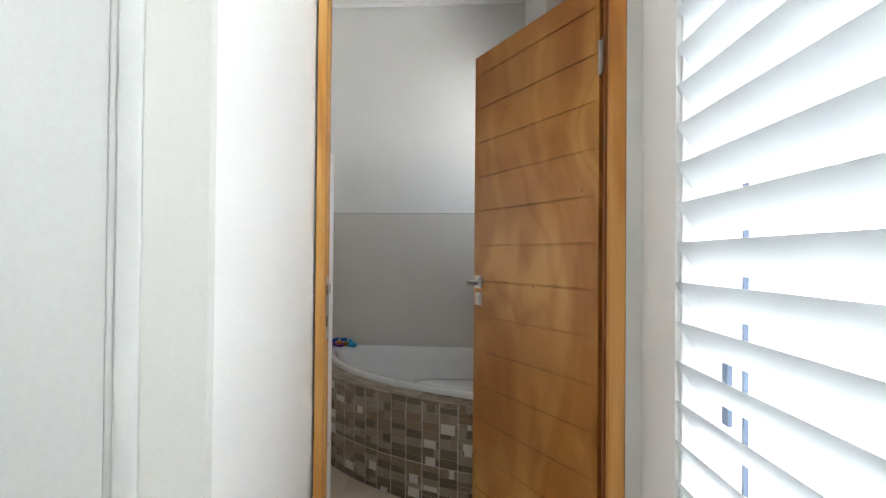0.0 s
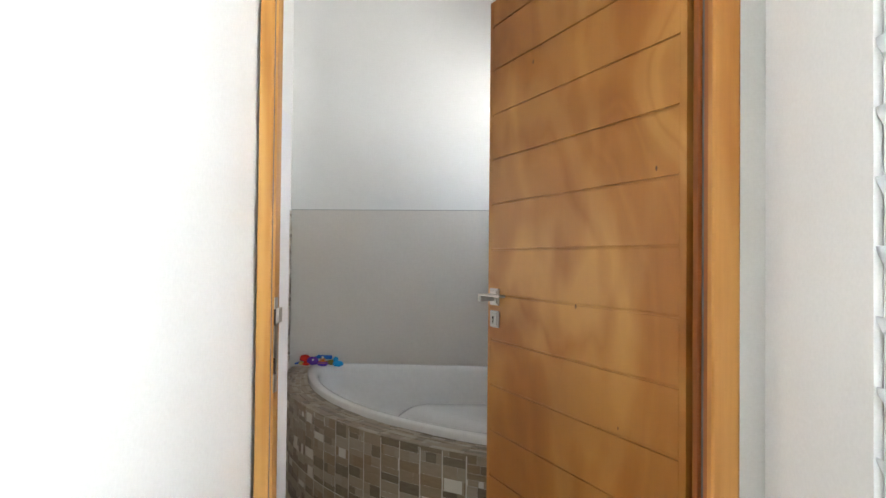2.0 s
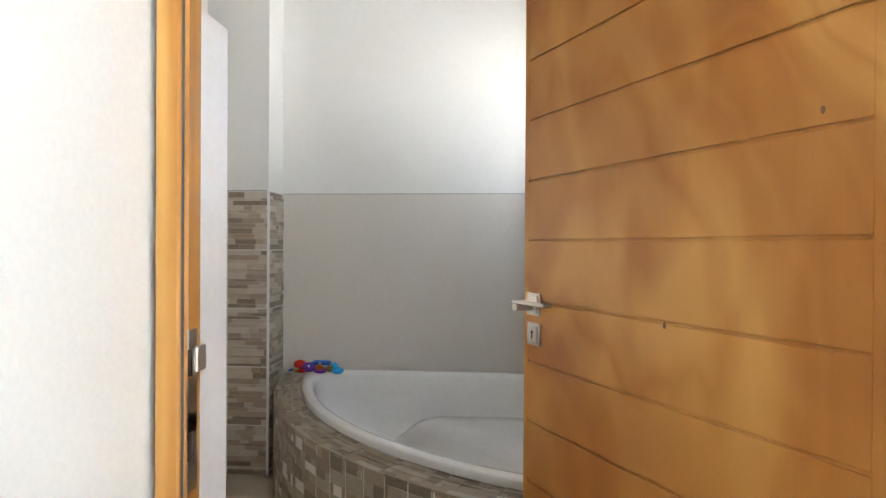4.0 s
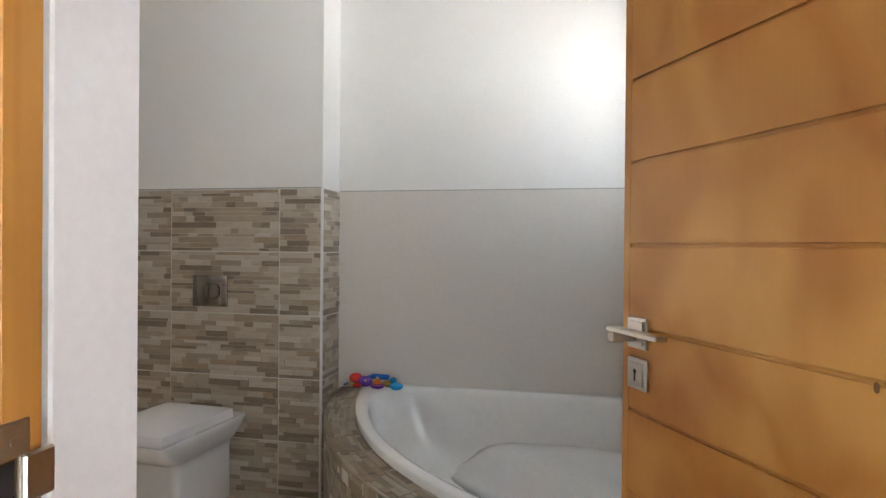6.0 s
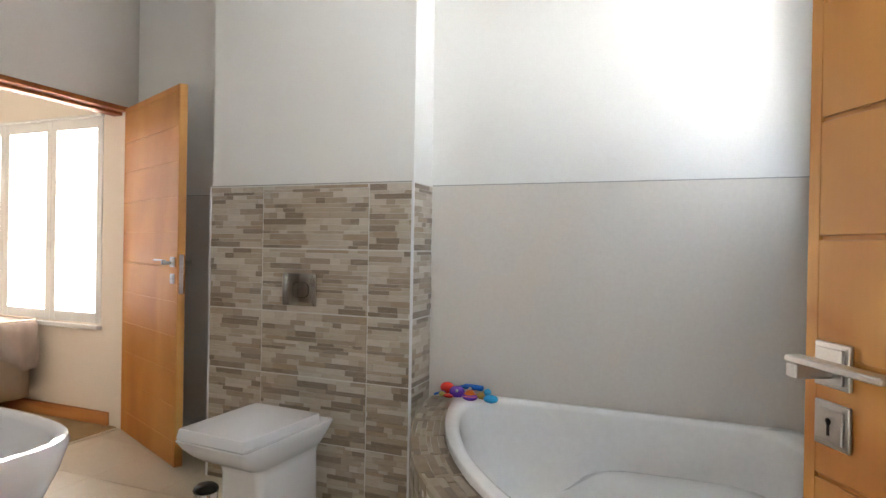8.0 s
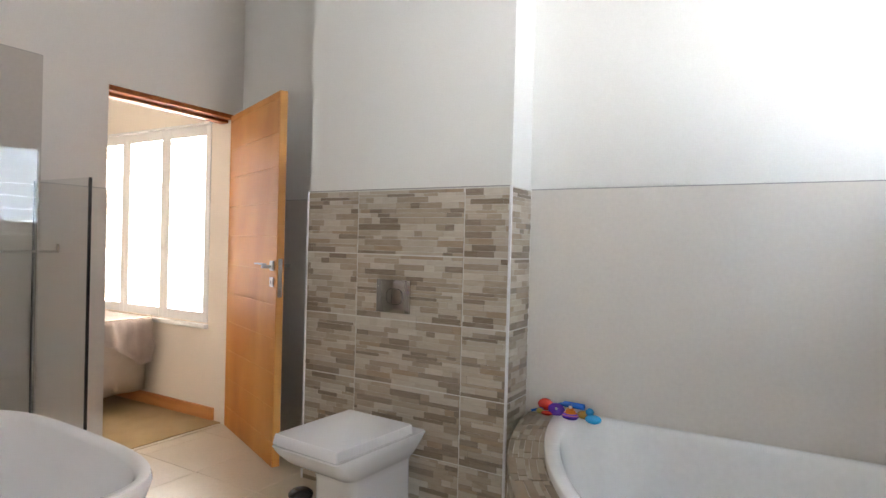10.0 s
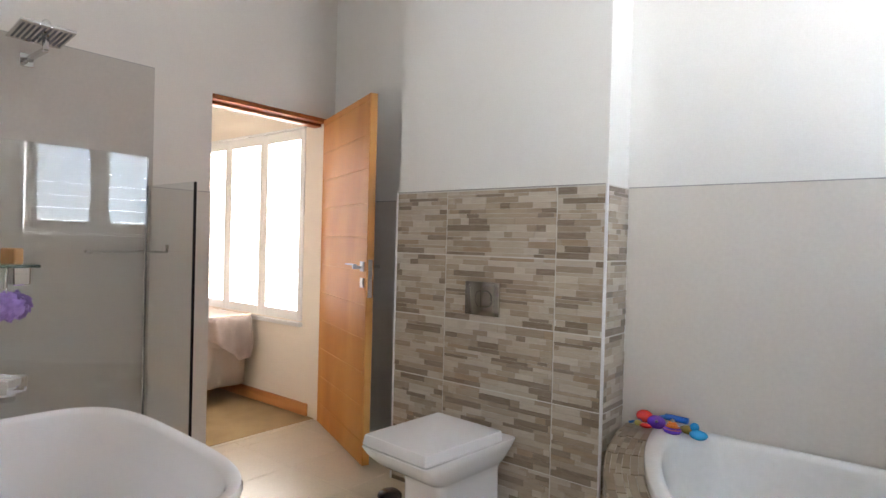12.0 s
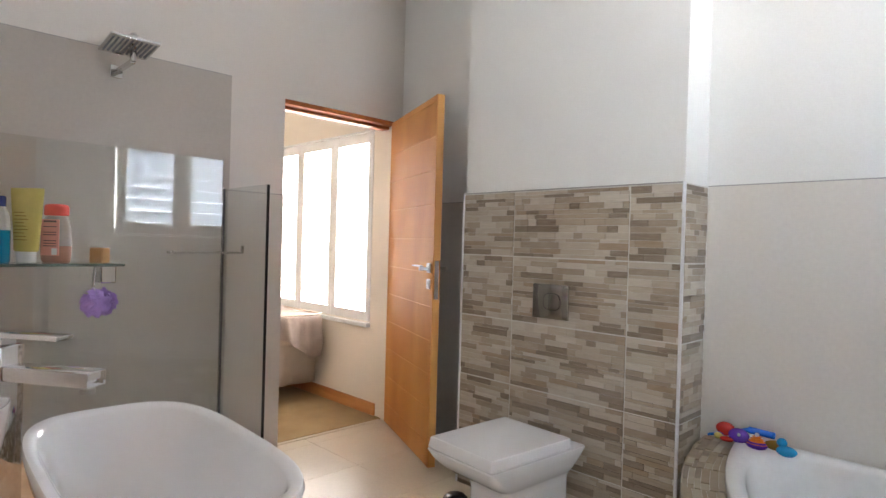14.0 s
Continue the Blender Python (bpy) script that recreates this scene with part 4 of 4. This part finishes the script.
block("print_bar", [(-0.02 + 0.004 * (k % 2), 0.018 - 0.005 * (k % 3), -0.0215 + 0.0001 * k, -0.0185, 0.06 + 0.009 * k, 0.0618 + 0.009 * k) for k in range(9)], olive_p, bt, "small unreadable print")

bt = thing("mouthwash_bottle", "clear bottle half-full of blue liquid with blue cap", "bottle", pose(-2.04, 2.893, zs))
bm = bmesh.new()
lathe(bm, [(0.018, 0), (0.021, 0.004), (0.021, 0.085), (0.004, 0.0855)])
part("liquid", bm, cyan_p, bt, "bright blue liquid", 50)
bm = bmesh.new()
lathe(bm, [(0.0215, 0.0858), (0.0215, 0.12), (0.011, 0.14), (0.011, 0.146)])
part("shoulder", bm, glass_mat, bt, "", 50)
bm = bmesh.new()
lathe(bm, [(0.0105, 0.1465), (0.0105, 0.17), (0.008, 0.174)])
part("cap", bm, navy_p, bt, "dark blue cap", 50)
bt = thing("pale_bottle", "pale blue-white bottle on the glass shelf", "bottle", pose(-2.05, 2.842, zs))
bm = bmesh.new()
lathe(bm, [(0.022, 0), (0.026, 0.005), (0.026, 0.14), (0.015, 0.165), (0.013, 0.178), (0.002, 0.179)])
part("body", bm, white_p, bt, "", 50)
bt = thing("wood_block", "small block of pale orange soap on the shelf end", "soap", pose(-2.02, 3.118, zs, 0, 0, 30))
block("block", [(-0.023, 0.023, -0.015, 0.015, 0, 0.043)], block_wood, bt, bev=0.003)

bm = bmesh.new()
rnd = random.Random(4)
for k in range(560):
    d = Vector((rnd.gauss(0, 1), rnd.gauss(0, 1), rnd.gauss(0, 0.7))).normalized()
    c = Vector((-2.02, 3.118, 1.042)) + Vector((d.x * 0.038, d.y * 0.038, d.z * 0.036)) * rnd.uniform(0.3, 1.08)
    side = d.cross(Vector((0, 0, 1))).normalized() * rnd.uniform(0.004, 0.012)
    up = d.cross(side).normalized() * rnd.uniform(0.003, 0.010)
    q = [c - side - up, c + side - up * 0.6 + d * 0.006, c + side * 0.8 + up + d * 0.01, c - side * 0.7 + up]
    bm.faces.new([bm.verts.new(p) for p in q])
sp = thing("bath_puff", "lilac mesh bath puff hanging from the shelf hook", "bath puff")
part("mesh", bm, lilac_p, sp)
bm = bmesh.new()
rod(bm, (-2.025, 3.105, 1.086), (-2.02, 3.115, 1.06), 0.0015, 6)
part("cord", bm, white_p, sp)

# bed
bed = thing("bed", "made bed with cream valance and dusty pink cover under the window", "bed")
bm = bmesh.new()
slab(bm, -6.3, -4.05, 3.7, 5.12, 0.15, 0.42, 0.02, 2)
part("base", bm, fabric_cream, bed, "cream upholstered base", 40)
for fx, fy in ((-4.45, 4.8), (-4.45, 3.8), (-6.2, 5.0), (-6.2, 3.8)):
    block("foot", [(fx, fx + 0.05, fy, fy + 0.05, 0.009, 0.15)], black_plastic, bed)
bm = bmesh.new()
slab(bm, -6.3, -4.03, 3.68, 5.14, 0.421, 0.64, 0.05, 4)
part("mattress", bm, fabric_cream, bed, "", 60)


def draped(x0, x1, y0, y1, ztop, n=70):
    """A rumpled cover over the +x edge, hanging lower towards the +y corner."""
    bm = bmesh.new()
    grid = []
    for i in range(n + 1):
        row = []
        for j in range(n + 1):
            v = y0 + (y1 - y0) * j / n
            low = max(0.0, min(1.0, (v - y1 + 0.45) / 0.35))
            drop = 0.17 + 0.15 * low * low + 0.02 * math.sin(v * 9)
            u = x0 + (x1 + drop - x0) * i / n
            over = max(0.0, u - x1)
            f = noise.noise(Vector((v * 7, 3.0, u * 4)))
            g = noise.noise(Vector((v * 17, 8.0, u * 11)))
            bend = min(1.0, over / 0.06)
            x = min(u, x1) + 0.035 * math.sin(bend * 1.57) + bend * (0.034 * f + 0.024 * g + 0.010 * math.sin(v * 38 + 5 * f))
            zz = ztop - max(0.0, over - 0.02) + 0.020 * f + 0.010 * g
            row.append(bm.verts.new((x, v, zz)))
        grid.append(row)
    for i in range(n):
        for j in range(n):
            bm.faces.new((grid[i][j], grid[i + 1][j], grid[i + 1][j + 1], grid[i][j + 1]))
    bmesh.ops.solidify(bm, geom=bm.faces[:], thickness=0.010)
    return bm


part("cover", draped(-6.2, -4.03, 3.75, 5.15, 0.665), fabric_pink, bed, "rumpled dusty pink cover hanging over the side", 180)
bm = bmesh.new()
grid = []
for j in range(121):
    y = 3.69 + 1.44 * j / 120
    grid.append([bm.verts.new((-4.040 + (0.004 + 0.010 * (1 - z / 0.6)) * math.sin(y * 34 + 2 * noise.noise(Vector((y * 5, 0, 0)))), y, z)) for z in (0.15, 0.26, 0.37, 0.48, 0.59)])
for ra, rb in zip(grid, grid[1:]):
    for k in range(4):
        bm.faces.new((ra[k], rb[k], rb[k + 1], ra[k + 1]))
bmesh.ops.solidify(bm, geom=bm.faces[:], thickness=0.004)
part("valance", bm, fabric_cream, bed, "gathered cream valance", 180)
bm = bmesh.new()
rod(bm, (-3.992, 4.1, 0.672), (-3.992, 5.12, 0.672), 0.007, 10)
rod(bm, (-6.1, 5.155, 0.672), (-4.03, 5.155, 0.672), 0.007, 10)
part("piping", bm, fabric_cream, bed, "cream piped edge of the cover", 60)

# ---- floor tiles, last ----
fl = bpy.data.objects["floor"]
tile_mesh = {}
S = 0.45
for i in range(-10, 4):
    for j in range(-4, 13):
        x0, y0 = -0.06 + i * S, 0.10 + j * S
        a0, a1, b0, b1 = max(x0, XL - 0.06), min(x0 + S, HR), max(y0, -1.3), min(y0 + S, 5.26)
        if a1 - a0 < 0.02 or b1 - b0 < 0.02:
            continue
        key = (round(a1 - a0, 3), round(b1 - b0, 3))
        if key not in tile_mesh:
            bm = bmesh.new()
            slab(bm, 0.0009, a1 - a0 - 0.0009, 0.0009, b1 - b0 - 0.0009, -0.0038, 0.0, 0.0005)
            ob = part("tile", bm, floor_mat, fl)
            tile_mesh[key] = ob.data
        else:
            ob = new("tile", tile_mesh[key])
            ob.parent = fl
        ob.matrix_basis = Matrix.Translation((a0, b0, 0))
